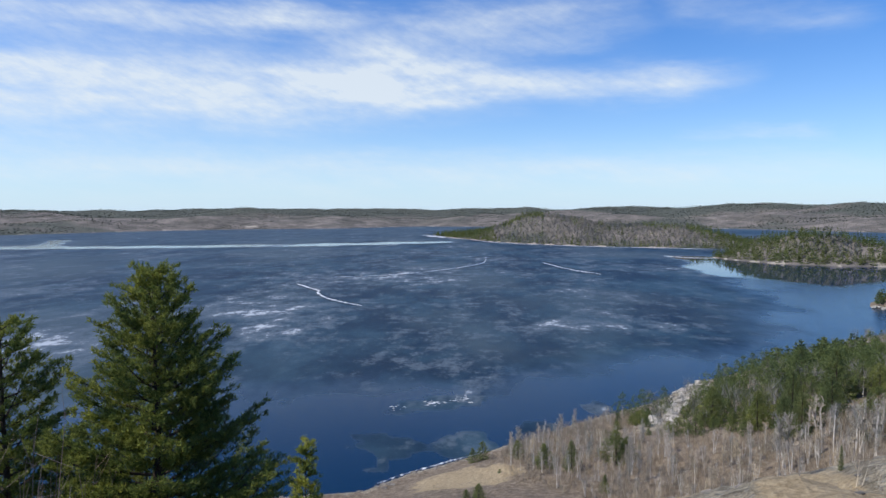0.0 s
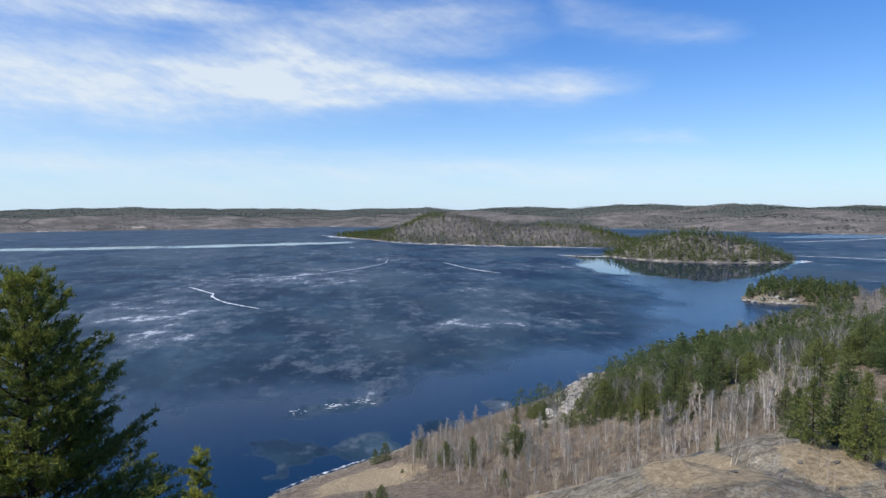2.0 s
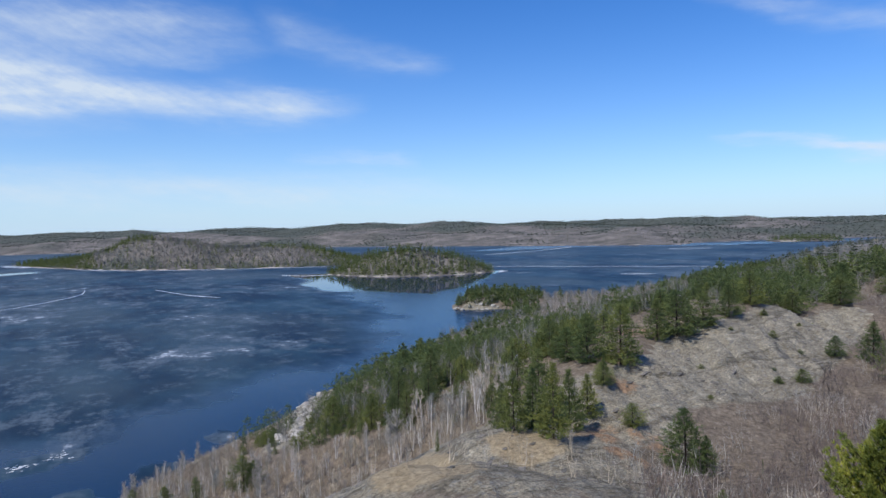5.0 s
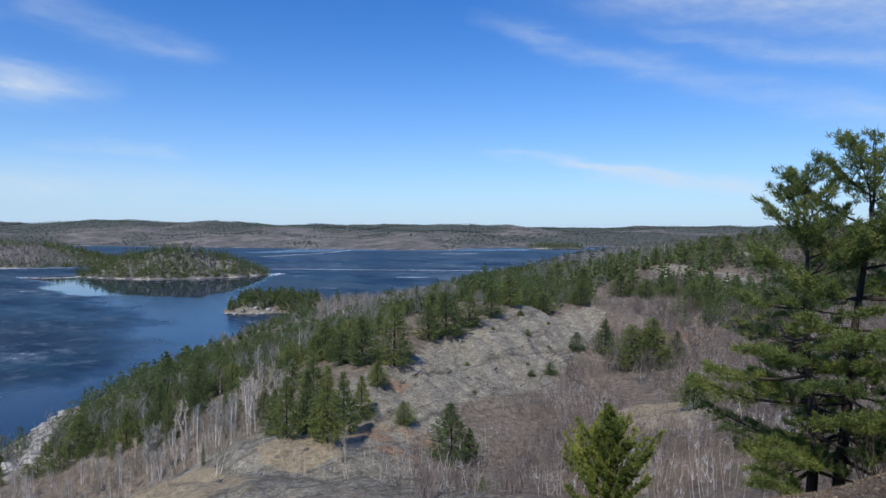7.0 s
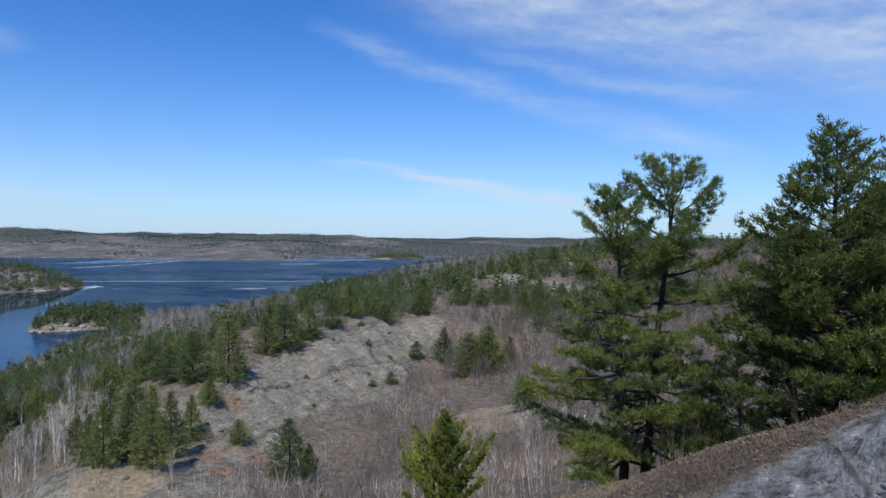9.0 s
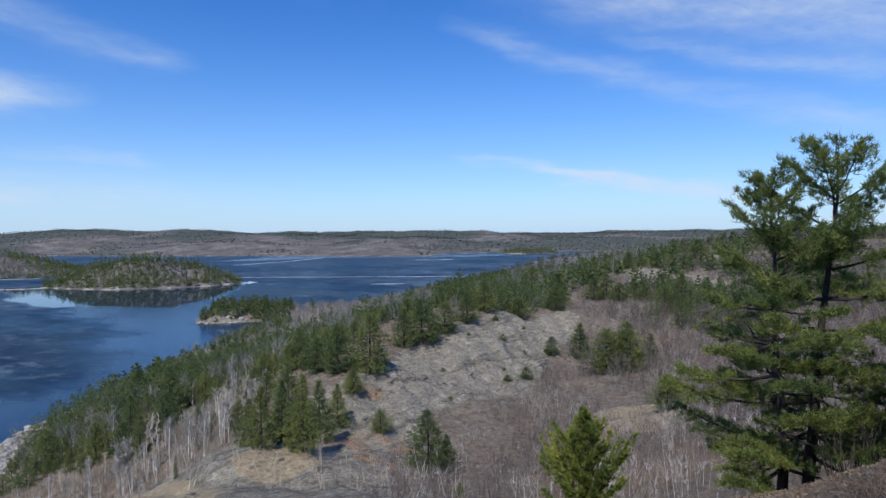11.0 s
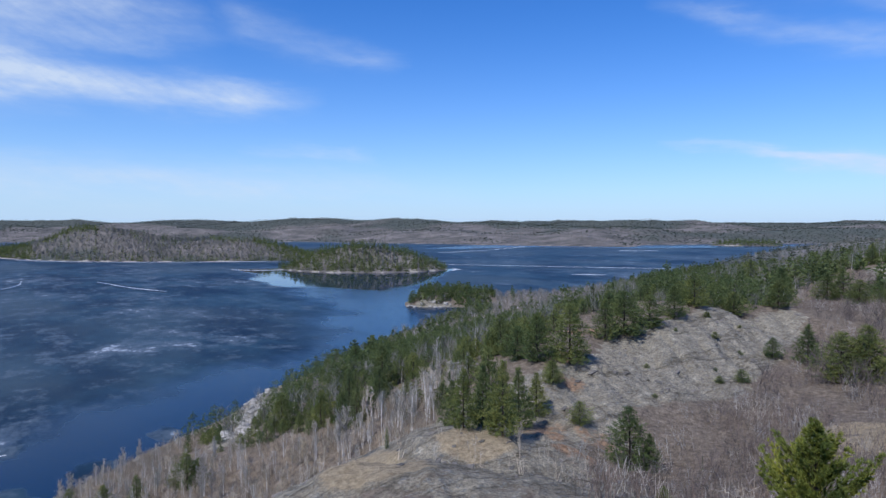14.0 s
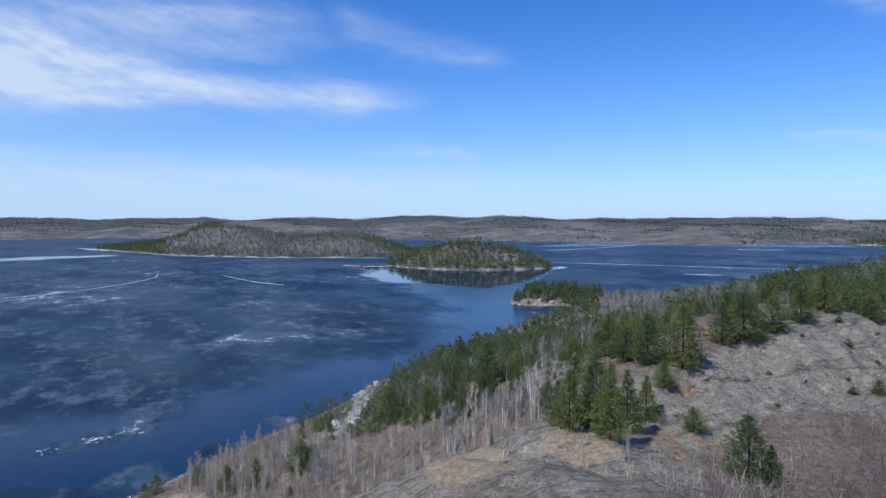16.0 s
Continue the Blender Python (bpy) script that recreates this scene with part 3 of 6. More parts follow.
rock = np.maximum.reduce([1.1 * patch(SLAB, 4), 0.7 * patch(APRON, 6), patch(OUTCROP, 1.0)])
d, _ = off_line(GX, GY, [(54.6, 159.8), (61.7, 177.8), (70.8, 193.7), (80.9, 213.7), (89, 231.6)])
rock = np.maximum(rock, 1.2 * smooth(-d, -9, -3))
d, _ = off_line(GX, GY, SHORE[2:15])
rock = np.maximum(rock, 0.75 * smooth(-d, -7, -1))
for hx, hy, hr in ((282.4, 90.9, 15), (301.5, 101.7, 12), (271.1, 67.9, 13), (287.2, 73.6, 10), (311.4, 93.4, 18), (346.3, 78.6, 16), (303, 426, 14), (311, 412, 10)):
    rock = np.maximum(rock, 1.3 * smooth(-np.hypot(GX - hx, GY - hy), -hr, -hr * 0.5))
bed = np.zeros(len(GX))
for hx, hy, hr in ((60.5, 59.4, 7), (57.5, 50.4, 5), (66.6, 55.3, 5), (76.7, 69.3, 5), (84.7, 76.2, 6), (100.9, 87, 7), (74.8, 169.6, 6), (170.8, 57.5, 14)):
    bed = np.maximum(bed, smooth(-np.hypot(GX - hx, GY - hy), -hr, -hr * 0.4))
grass = 0.3 * patch(APRON, 6)
for hx, hy, hr in ((82.4, 28.8, 12), (5.1, 140, 18), (24.3, 83.9, 13), (36.4, 65.8, 9), (46.4, 55.6, 7), (34.3, 49.8, 6), (26.3, 43.8, 7), (95.5, 32.6, 10), (16.05, 2.74, 3)):
    grass = np.maximum(grass, smooth(-np.hypot(GX - hx, GY - hy), -hr, -hr * 0.4))
CLEARINGS = [(-1218, 2864, 34), (-915, 3117, 60)]
beach = np.zeros(len(GX))
for outline, wide in ((SMALL_ISLE, 2.2), (BIG_ISLE, 6), (LOW_ISLE, 8)):
    sd = signed(GX, GY, outline)
    beach = np.maximum(beach, smooth(sd, wide, wide * 0.4) * (sd > -6))
sd = signed(GX, GY, FAR_LAND)
beach = np.maximum(beach, 0.55 * smooth(sd, 26, 8) * (sd > -6))
for hx, hy, hr in CLEARINGS:
    beach = np.maximum(beach, 0.75 * smooth(-np.hypot(GX - hx, (GY - hy) * 0.7), -hr, -hr * 0.3))
fs = signed(GX, GY, FAR_LAND)
evergreen = np.where(fs > 0, smooth(field(GX, GY, 330, 91, 4) + 0.26 * smooth(fs, 600, 1000), 0.42, 0.74), smooth(field(GX, GY, 150, 93, 3), 0.48, 0.6) * (fs < -200))
shade_by(ground_mesh, "evergreen", evergreen)
shade_by(ground_mesh, "beach", beach)
shade_by(ground_mesh, "rock", rock)
shade_by(ground_mesh, "bed", bed * 0.72)
shade_by(ground_mesh, "cool", patch(OUTCROP, 0.8))
shade_by(ground_mesh, "grass", grass)
shade_by(ground_mesh, "far", smooth(np.hypot(GX, GY), 450, 800))

# the lake
wr = np.concatenate([[0.0], np.geomspace(90, 4700, 160)])
waz = np.radians(np.concatenate([np.arange(-46, 112, 0.55), np.arange(112, 314, 4.0)]))
AZ, RR = np.meshgrid(waz, wr[1:])
WX, WY = np.concatenate([[0.0], (RR * np.sin(AZ)).ravel()]), np.concatenate([[0.0], (RR * np.cos(AZ)).ravel()])
lake_mesh = polar_mesh("water", WX, WY, np.zeros(len(WX)), len(waz), len(wr) - 1)
lake_mesh.materials.append(LAKE)
lake = tagged(new("water", lake_mesh), "thawing lake with dark rotten ice and blue open water", "lake", kind="structure")
OPEN = [(-501, 52), (-201.9, 213.2), (-84.9, 238.7), (-41.5, 253.9), (27.3, 269), (78.9, 285.8), (121.3, 307.5), (182, 384), (227, 479), (253, 599), (265, 722), (303, 849), (328, 969), (400, 1010), (560, 850), (500, 700), (430, 590), (380, 500), (102, 98.7), (-300, -6)]
s = signed(WX, WY, OPEN)
ice = smooth(s, 95, -60)
CALM = [(279, 689), (293, 789), (332, 894), (344, 974), (425, 958), (600, 790), (500, 680), (405, 600), (344, 558)]
LEAD = [(-1311, 1167), (-855, 1284), (-551, 1302), (-319, 1344), (-151, 1390), (30, 1490), (27, 1590), (-169, 1520), (-352, 1454), (-614, 1412), (-808, 1395), (-869, 1475), (-923, 1594), (-1023, 1771), (-1095, 1814), (-992, 1621), (-909, 1424), (-1312, 1318)]
FRINGE = [(1111, 1552), (1242, 1470), (1433, 1487), (1653, 1172), (2013, 974), (2314, 1019), (1814, 1310), (1494, 1788)]
wob = (field(WX, WY, 60, 41, 4) - 0.5) * 60
calm = np.maximum.reduce([smooth(signed(WX, WY, CALM) + wob * 0.7, -8, 8), 0.75 * smooth(signed(WX, WY, LEAD) + wob * 0.5, -10, 10)])
breeze = smooth(signed(WX, WY, FRINGE) + wob, -10, 10)
shade_by(lake_mesh, "calm", calm)
crust = 0.7 * (field(WX, WY, 200, 31, 3) - 0.55)
for hx, hy, hr in ((-102.2, 361.7, 48), (-4, 347, 24), (-61, 700, 160), (-162, 449, 110), (60.7, 379.9, 50), (-232, 328, 80)):
    crust = np.maximum(crust, 0.6 * smooth(-np.hypot((WX - hx) * 0.8, WY - hy), -hr, 0))
for hx, hy, hr in ((-14.2, 178, 16), (4, 180, 13), (27.3, 193, 8), (52.6, 212.9, 8)):
    near_d = -np.hypot(WX - hx, WY - hy) - 1.6 * hr * (field(WX, WY, 10, 45, 4) - 0.5)
    ice = np.maximum(ice, 0.8 * smooth(near_d, -hr, -hr * 0.6))
    crust = np.maximum(crust, 0.12 * smooth(near_d, -hr, -hr * 0.5))
ice = np.maximum(ice, 0.8 * smooth(-np.hypot((WX + 4) * 0.5, WY - 222 - 0.4 * WX) - 9 * (field(WX, WY, 9, 44, 3) - 0.5), -11, -6))
shade_by(lake_mesh, "crust", crust * smooth(np.hypot(WX, WY), 2600, 900))
shade_by(lake_mesh, "ice", ice * (1 - calm) * (1 - breeze))

# ---- plants ----


class Soup:
    """Triangles and quads gathered into one mesh."""

    def __init__(self):
        self.v, self.f, self.n = [], [], 0

    def add(self, verts, faces):
        verts = np.asarray(verts, float)
        self.v.append(verts)
        self.f += [tuple(int(i) + self.n for i in f) for f in faces]
        self.n += len(verts)

    def tris(self, verts):
        verts = np.asarray(verts, float).reshape(-1, 3)
        self.add(verts, np.arange(len(verts)).reshape(-1, 3))

    def rod(self, pts, radii, sides=5):
        """A tapered, bent rod through the points."""
        pts = [Vector(p) for p in pts]
        rings = []
        for i, p in enumerate(pts):
            d = (pts[min(i + 1, len(pts) - 1)] - pts[max(i - 1, 0)]).normalized()
            u = d.orthogonal().normalized()
            w = d.cross(u)
            rings.append([p + (u * math.cos(a) + w * math.sin(a)) * radii[i] for a in (2 * math.pi * k / sides for k in range(sides))])
        faces = [(i * sides + k, i * sides + (k + 1) % sides, (i + 1) * sides + (k + 1) % sides, (i + 1) * sides + k)
                 for i in range(len(pts) - 1) for k in range(sides)]
        faces.append(tuple(range((len(pts) - 1) * sides, len(pts) * sides)))
        self.add([tuple(v) for r in rings for v in r], faces)

    def mesh(self, name, mat):
        me = bpy.data.meshes.new(name)
        me.from_pydata(np.concatenate(self.v).tolist() if self.v else [], [], self.f)
        me.materials.append(mat)
        me.update()
        return me


def unit(a):
    return a / (np.linalg.norm(a, axis=-1, keepdims=True) + 1e-9)


def blades(at, way, count, length, width, spread, gen, loose=0.0):
    """Bunches of thin pointed blades: count at each place, set loosely round it and leaning out along way."""
    if np.ndim(length):
        length, width = np.repeat(length, count)[:, None], np.repeat(width, count)[:, None]
    at, way = np.repeat(at, count, 0), np.repeat(way, count, 0)
    if loose:
        at = at + gen.normal(0, loose, at.shape)
    d = unit(way + gen.normal(0, spread, at.shape))
    side = unit(np.cross(d, gen.normal(0, 1, at.shape)))
    k = gen.uniform(0.6, 1.2, (len(at), 1))
    tip = at + d * length * k
    return np.stack([at - side * width / 2, at + side * width / 2, tip], 1)


def part(name, soup, mat, parent, label=""):
    ob = new(name, soup.mesh(name, mat))
    ob.parent = parent
    return tagged(ob, label)


def height_at(x, y):
    return float(land(np.array([x]), np.array([y]))[0])


# -- conifers of the middle distance, ten metres tall
def conifer_shape(gen, wide, levels, per, profile, tufts, size, needles=6, rise=0.15, ragged=0.16):
    """Whorls of limbs whose reach follows the profile (low to high), each with bunches of needles towards its end."""
    trunk, crown = Soup(), Soup()
    lean = gen.normal(0, 0.14, 2)
    axis = lambda z: np.array([lean[0] * z / 10, lean[1] * z / 10, z])
    trunk.rod([axis(-0.6), axis(4), axis(9.6)], [0.17, 0.12, 0.02], 6)
    at, way, big = [], [], []
    lopsided = gen.uniform(0, 6.28)
    for i in range(levels):
        q = 0.05 + 0.93 * (i + gen.uniform(-0.35, 0.35)) / levels
        q = min(max(q, 0.03), 0.985)
        reach = wide * np.interp(q, (0, 0.1, 0.25, 0.45, 0.65, 0.82, 0.93, 1.0), profile) * gen.uniform(0.82, 1.12)
        n = max(4, int(per * (0.55 + 0.45 * (1 - q))))
        for k in range(n):
            a = 2 * math.pi * (k + gen.uniform(-0.4, 0.4)) / n + i * 1.3
            out = np.array([math.cos(a), math.sin(a), 0])
            r = reach * (1 + ragged * gen.normal()) * (1 + 0.13 * math.cos(a - lopsided))
            up = gen.uniform(-0.1, 0.2) + rise * (0.4 + 1.6 * q)
            for s in np.linspace(0.42, 1.0, tufts):
                at.append(axis(q * 10) + out * r * s + np.array([0, 0, r * s * up]) + gen.normal(0, 0.1, 3))
                big.append(size * (1.0 - 0.45 * q) * gen.uniform(0.8, 1.2))
                way.append(out + np.array([0, 0, 0.35 + 0.6 * q]))
            if k % 3 == 0 and r > 0.7:
                trunk.rod([axis(q * 10), axis(q * 10) + out * r * 0.8 + np.array([0, 0, r * 0.8 * up])], [0.035, 0.012], 3)
    at, way, big = np.array(at), np.array(way), np.array(big)
    crown.tris(blades(at, way, needles, big * 0.8, big * 2.0 / needles, 0.75, gen, 0.14))
    crown.tris(blades(axis(9.4)[None], np.array([[0, 0, 1.0]]), 8, 0.8, 0.16, 0.3, gen))
    return trunk, crown


def build_tree(name, trunk, crown, leaf, label, category, group, bark=BARK, crown_name="crown"):
    root = tagged(new(name), label, category, group)
    part("trunk", trunk, bark, root)
    part(crown_name, crown, leaf, root)
    return root


def pose_tree(x, y, h, gen, sink=0.1, full=10.0, fat=1.0):
    s = h / full
    m = Matrix.Translation((x, y, height_at(x, y) - sink)) @ Matrix.Rotation(gen.uniform(0, 6.28), 4, "Z")
    return m @ Matrix.Diagonal((s * fat, s * fat, s, 1))


PINE_LABEL = "young green pine with a dense ragged crown on the slope"
SPRUCE_LABEL = "dark green spruce with a narrow pointed crown"
gen = np.random.default_rng(11)
FULL = (0.5, 0.85, 1.0, 0.84, 0.58, 0.33, 0.16, 0.03)       # a plump crown, round at the shoulder
CONE = (0.7, 0.98, 0.95, 0.72, 0.48, 0.26, 0.12, 0.03)      # wide at the foot, straight to the tip
SPIRE = (0.85, 1.0, 0.92, 0.72, 0.5, 0.28, 0.13, 0.02)
PINES = [conifer_shape(gen, 3.3, 14, 9, FULL, 3, 0.9), conifer_shape(gen, 3.1, 15, 9, CONE, 3, 0.86), conifer_shape(gen, 3.2, 14, 9, FULL, 3, 0.9, 6, 0.25, 0.24)]
SPRUCES = [conifer_shape(gen, 2.1, 18, 8, SPIRE, 3, 0.66, 5, -0.05), conifer_shape(gen, 1.7, 19, 7, SPIRE, 3, 0.6, 5, -0.05)]
FINE = [conifer_shape(gen, 2.9, 19, 11, FULL, 4, 0.66, 9), conifer_shape(gen, 2.7, 20, 11, CONE, 4, 0.64, 9), conifer_shape(gen, 3.0, 18, 11, FULL, 4, 0.68, 9, 0.25, 0.24)]
FINE_SPRUCES = [conifer_shape(gen, 2.1, 21, 10, SPIRE, 4, 0.5, 9, -0.05), conifer_shape(gen, 1.7, 22, 9, SPIRE, 4, 0.46, 9, -0.05)]
first_tree = {}
KINDS = [("pine_tree", t, PINE, PINE_LABEL, "pine tree", "pines on the ridge") for t in PINES] + \
        [("spruce_tree", t, SPRUCE, SPRUCE_LABEL, "spruce tree", "spruces on the ridge") for t in SPRUCES] + \
        [("pine_tree", t, PINE, PINE_LABEL, "pine tree", "pines on the ridge") for t in FINE] + \
        [("spruce_tree", t, SPRUCE, SPRUCE_LABEL, "spruce tree", "spruces on the ridge") for t in FINE_SPRUCES]


def plant(kind, x, y, h, gen, fat=1.0):
    name, (trunk, crown), leaf, label, cat, grp = KINDS[kind]
    m = pose_tree(x, y, h, gen, 0.1, 10.0, fat)
    if kind not in first_tree:
        root = build_tree(name, trunk, crown, leaf, label, cat, grp)
        root.matrix_basis = m
        first_tree[kind] = root
    else:
        copy_thing(first_tree[kind], m)


def jitter(box, step, gen):
    x0, y0, x1, y1 = box
    gx, gy = np.meshgrid(np.arange(x0, x1, step), np.arange(y0, y1, step))
    return gx.ravel() + gen.uniform(-0.5, 0.5, gx.size) * step, gy.ravel() + gen.uniform(-0.5, 0.5, gx.size) * step


# the trees that stand out one by one: x, y, height, breadth, kind
for x, y, h, w, k in ((82.4, 74.3, 10.2, 1.3, 0), (80, 79.5, 8.6, 1.3, 2), (100.4, 81.5, 8.0, 1.2, 1), (106.6, 81.8, 9.0, 1.25, 0), (114.2, 81.5, 7.8, 1.4, 2), (127.2, 84.2, 9.0, 1.2, 1),
                      (142, 88.5, 8.3, 1.2, 0), (168, 93, 7.6, 1.5, 2), (187, 90.5, 8.4, 1.4, 0), (138.9, 61, 10.3, 1.0, 1), (135.5, 66.6, 4.3, 1.3, 0), (71.5, 67.9, 5.0, 1.1, 1),
                      (47.6, 59.4, 9.0, 0.8, 1), (50.2, 55.4, 11.2, 0.68, 1), (57.4, 60.3, 10.2, 0.74, 1), (64, 63.8, 7.8, 0.85, 1), (55.1, 71.4, 8.6, 0.8, 1), (58.5, 67.2, 10.8, 0.72, 0), (51.6, 60.6, 9.6, 0.7, 1), (73.1, 69.7, 3.4, 1.4, 2),
                      (115.2, 163.2, 10.8, 1.1, 1), (83.3, 122.6, 7.0, 1.1, 2), (76.7, 125.7, 11.0, 0.9, 0), (83.9, 128.7, 7.2, 1.3, 1), (105, 188, 10.4, 1.3, 0), (69.7, 128.2, 9.5, 1.25, 3), (62.6, 127.9, 10.2, 0.9, 1),
                      (59.9, 143.1, 8.6, 1.05, 0), (72.1, 120.3, 6.4, 1.2, 2), (83.8, 96.5, 7.0, 1.05, 1), (82.7, 102.1, 6.0, 1.1, 0), (117.3, 155.3, 8.6, 0.95, 3), (80.5, 85, 7.2, 1.2, 2), (85.4, 94.9, 7.6, 1.1, 0),
                      (42.7, 68.6, 2.9, 0.6, 4), (63.8, 85.5, 4.6, 1.2, 0), (29.5, 117, 4.7, 0.8, 1), (67.6, 59, 3.8, 1.3, 2), (64.8, 48.6, 7.6, 1.0, 0), (66.6, 47.2, 6.0, 0.85, 1), (72, 43.5, 6.4, 0.8, 4), (111.7, 60.2, 2.8, 1.6, 2), (107.3, 61.9, 1.3, 1.9, 0), (127.3, 74.6, 1.8, 1.7, 2), (136.7, 82, 1.4, 1.7, 0),
                      (129.1, 50.9, 11.0, 1.25, 2), (131.2, 47, 10.2, 1.2, 0), (133.7, 49.1, 10.0, 1.2, 2), (138.3, 44.6, 8.0, 1.1, 3), (91.1, 27, 6.0, 1.3, 2), (92.9, 27.2, 4.8, 1.3, 2), (44.7, 30.3, 1.2, 1.2, 0),
                      (237.0, 113.8, 12, 1.03, 0), (239.9, 99.6, 12, 1.42, 1), (242.3, 95.3, 12, 1.15, 2), (233.3, 87.1, 7.9, 1.5, 0), (319.4, 114.4, 12, 1.09, 1), (320.7, 100.3, 9.4, 1.5, 2), (335.0, 84.8, 12, 1.5, 0), (317.6, 69.2, 11.8, 1.21, 1), (207.4, 62.5, 10.7, 1.23, 2), (211.6, 58.6, 11.9, 1.01, 0), (255.1, 61.1, 7.5, 1.5, 1), (283.0, 149.5, 12, 1.06, 2), (195.1, 107.7, 7.1, 1.03, 0), (238.6, 79.4, 8.0, 1.38, 1)):
    plant(k + 5, x, y, h, gen, w)
for x, y, h, k in ((9.9, 164, 5.0, 0), (7.1, 161, 4.0, 1), (17.2, 150, 4.5, 2), (20.2, 146, 3.0, 0), (12.1, 140, 2.5, 2), (21.5, 137.4, 7, 1), (26.5, 132.6, 7.0, 3), (35.8, 132.7, 7.0, 0), (38.4, 133.9, 5, 0), (6.1, 114.7, 3, 0), (4, 116, 2.2, 2), (63.7, 119.9, 8.5, 3), (70.7, 116.6, 9.2, 3), (64.7, 115.6, 9.0, 3), (73.8, 120.5, 8.5, 2), (61.7, 128.7, 6.5, 1), (56.6, 150.8, 7, 0), (62.7, 149.7, 7.5, 1), (51.6, 162.8, 6, 2), (45.5, 167.9, 5, 0), (52.6, 167.8, 6.5, 1), (47.5, 174.9, 5, 3), (66.7, 139.7, 7.5, 0), (70.8, 133.6, 8, 2), (58.6, 139.7, 6, 3), (48.5, 151.8, 5, 1), (40.5, 159.9, 4, 0)):
    plant(k + 5 if math.hypot(x, y) < 140 else k, x, y, h, gen, 1.15)

# low round junipers on the bare slab
for x, y, h in ((98.8, 70.9, 1.0), (117.9, 77.7, 0.9), (127.9, 69.4, 1.1), (142, 77.2, 0.9), (110.8, 64.7, 0.8), (153, 80.1, 1.0), (88.7, 62, 0.8), (72.6, 55.2, 0.8), (68.6, 51.3, 0.7)):
    plant(7, x, y, h, gen, 1.9)

WOOD = [(60.6, 91.6), (70.7, 83.4), (90.8, 91.2), (117, 88.8), (147.1, 93.3), (183.2, 94.7), (216.4, 109.2), (263.6, 114.5), (301.6, 115.8), (346.6, 102.9), (402, 116), (482, 102), (603, 191), (625, 413),
        (474, 496), (434, 504), (354, 492), (303, 453), (294, 432), (261, 384), (220, 337), (167.8, 284), (114.2, 239.4), (76.9, 211.7), (58.7, 197.8), (48.5, 171.8), (56.6, 141.8), (66.7, 125.6)]
BIRCHES = [(14, 154), (16, 132), (21.2, 122), (32.4, 99.9), (44.5, 89.8), (58.6, 79.6), (74.7, 89.4), (78, 100), (70, 114), (56, 126), (46, 140), (42, 156), (50, 176), (58, 200), (46, 199), (28, 184), (18, 172)]
GULLY_SHRUBS = [(36.3, 30.6), (48.4, 39.5), (60.5, 55.4), (84.6, 55), (104.7, 58.7), (140.9, 64.1), (185.1, 81.5), (213.4, 109.3), (263.6, 116.5), (301.6, 111.8), (341.5, 94.9), (422, 93), (521, 51), (497, -131), (298.2, -86.4), (119.7, -14.3), (100, 0.2), (70.2, 8.8), (50.2, 15.3)]
HILLTOP = [(226.1, 76.8), (261, 62), (301.1, 65.3), (381.1, 63.8), (461, 52), (472, 113), (382, 119), (301.6, 113.8), (241.4, 100.7)]


BALD = [(282.4, 90.9), (301.5, 99.6), (271.1, 67.9), (289.2, 73.6), (346.3, 78.6)]
CREST_WOOD = [(64.6, 79.5), (84.8, 83.2), (98.9, 91.1), (117, 88.8), (147.1, 93.3), (183.2, 93.7), (216.4, 109.2), (216.7, 147.6), (141.3, 133.7), (95.9, 117.2), (66.7, 99.5)]
MIDHILL = [(191, 72.3), (227.3, 96.9), (301.4, 90.6), (351.1, 69.4), (330.6, 29.3), (250.4, 20.7), (170.7, 42.4)]
BEHIND = [(210.8, 46.7), (330.9, 54.6), (521, 51), (559, -71), (298, -96.5), (189.8, -13.6)]


FRONT = [(38, 160), (47, 142), (58, 127), (72, 113), (84, 104), (96, 150), (86, 198), (64, 206), (44, 190)]


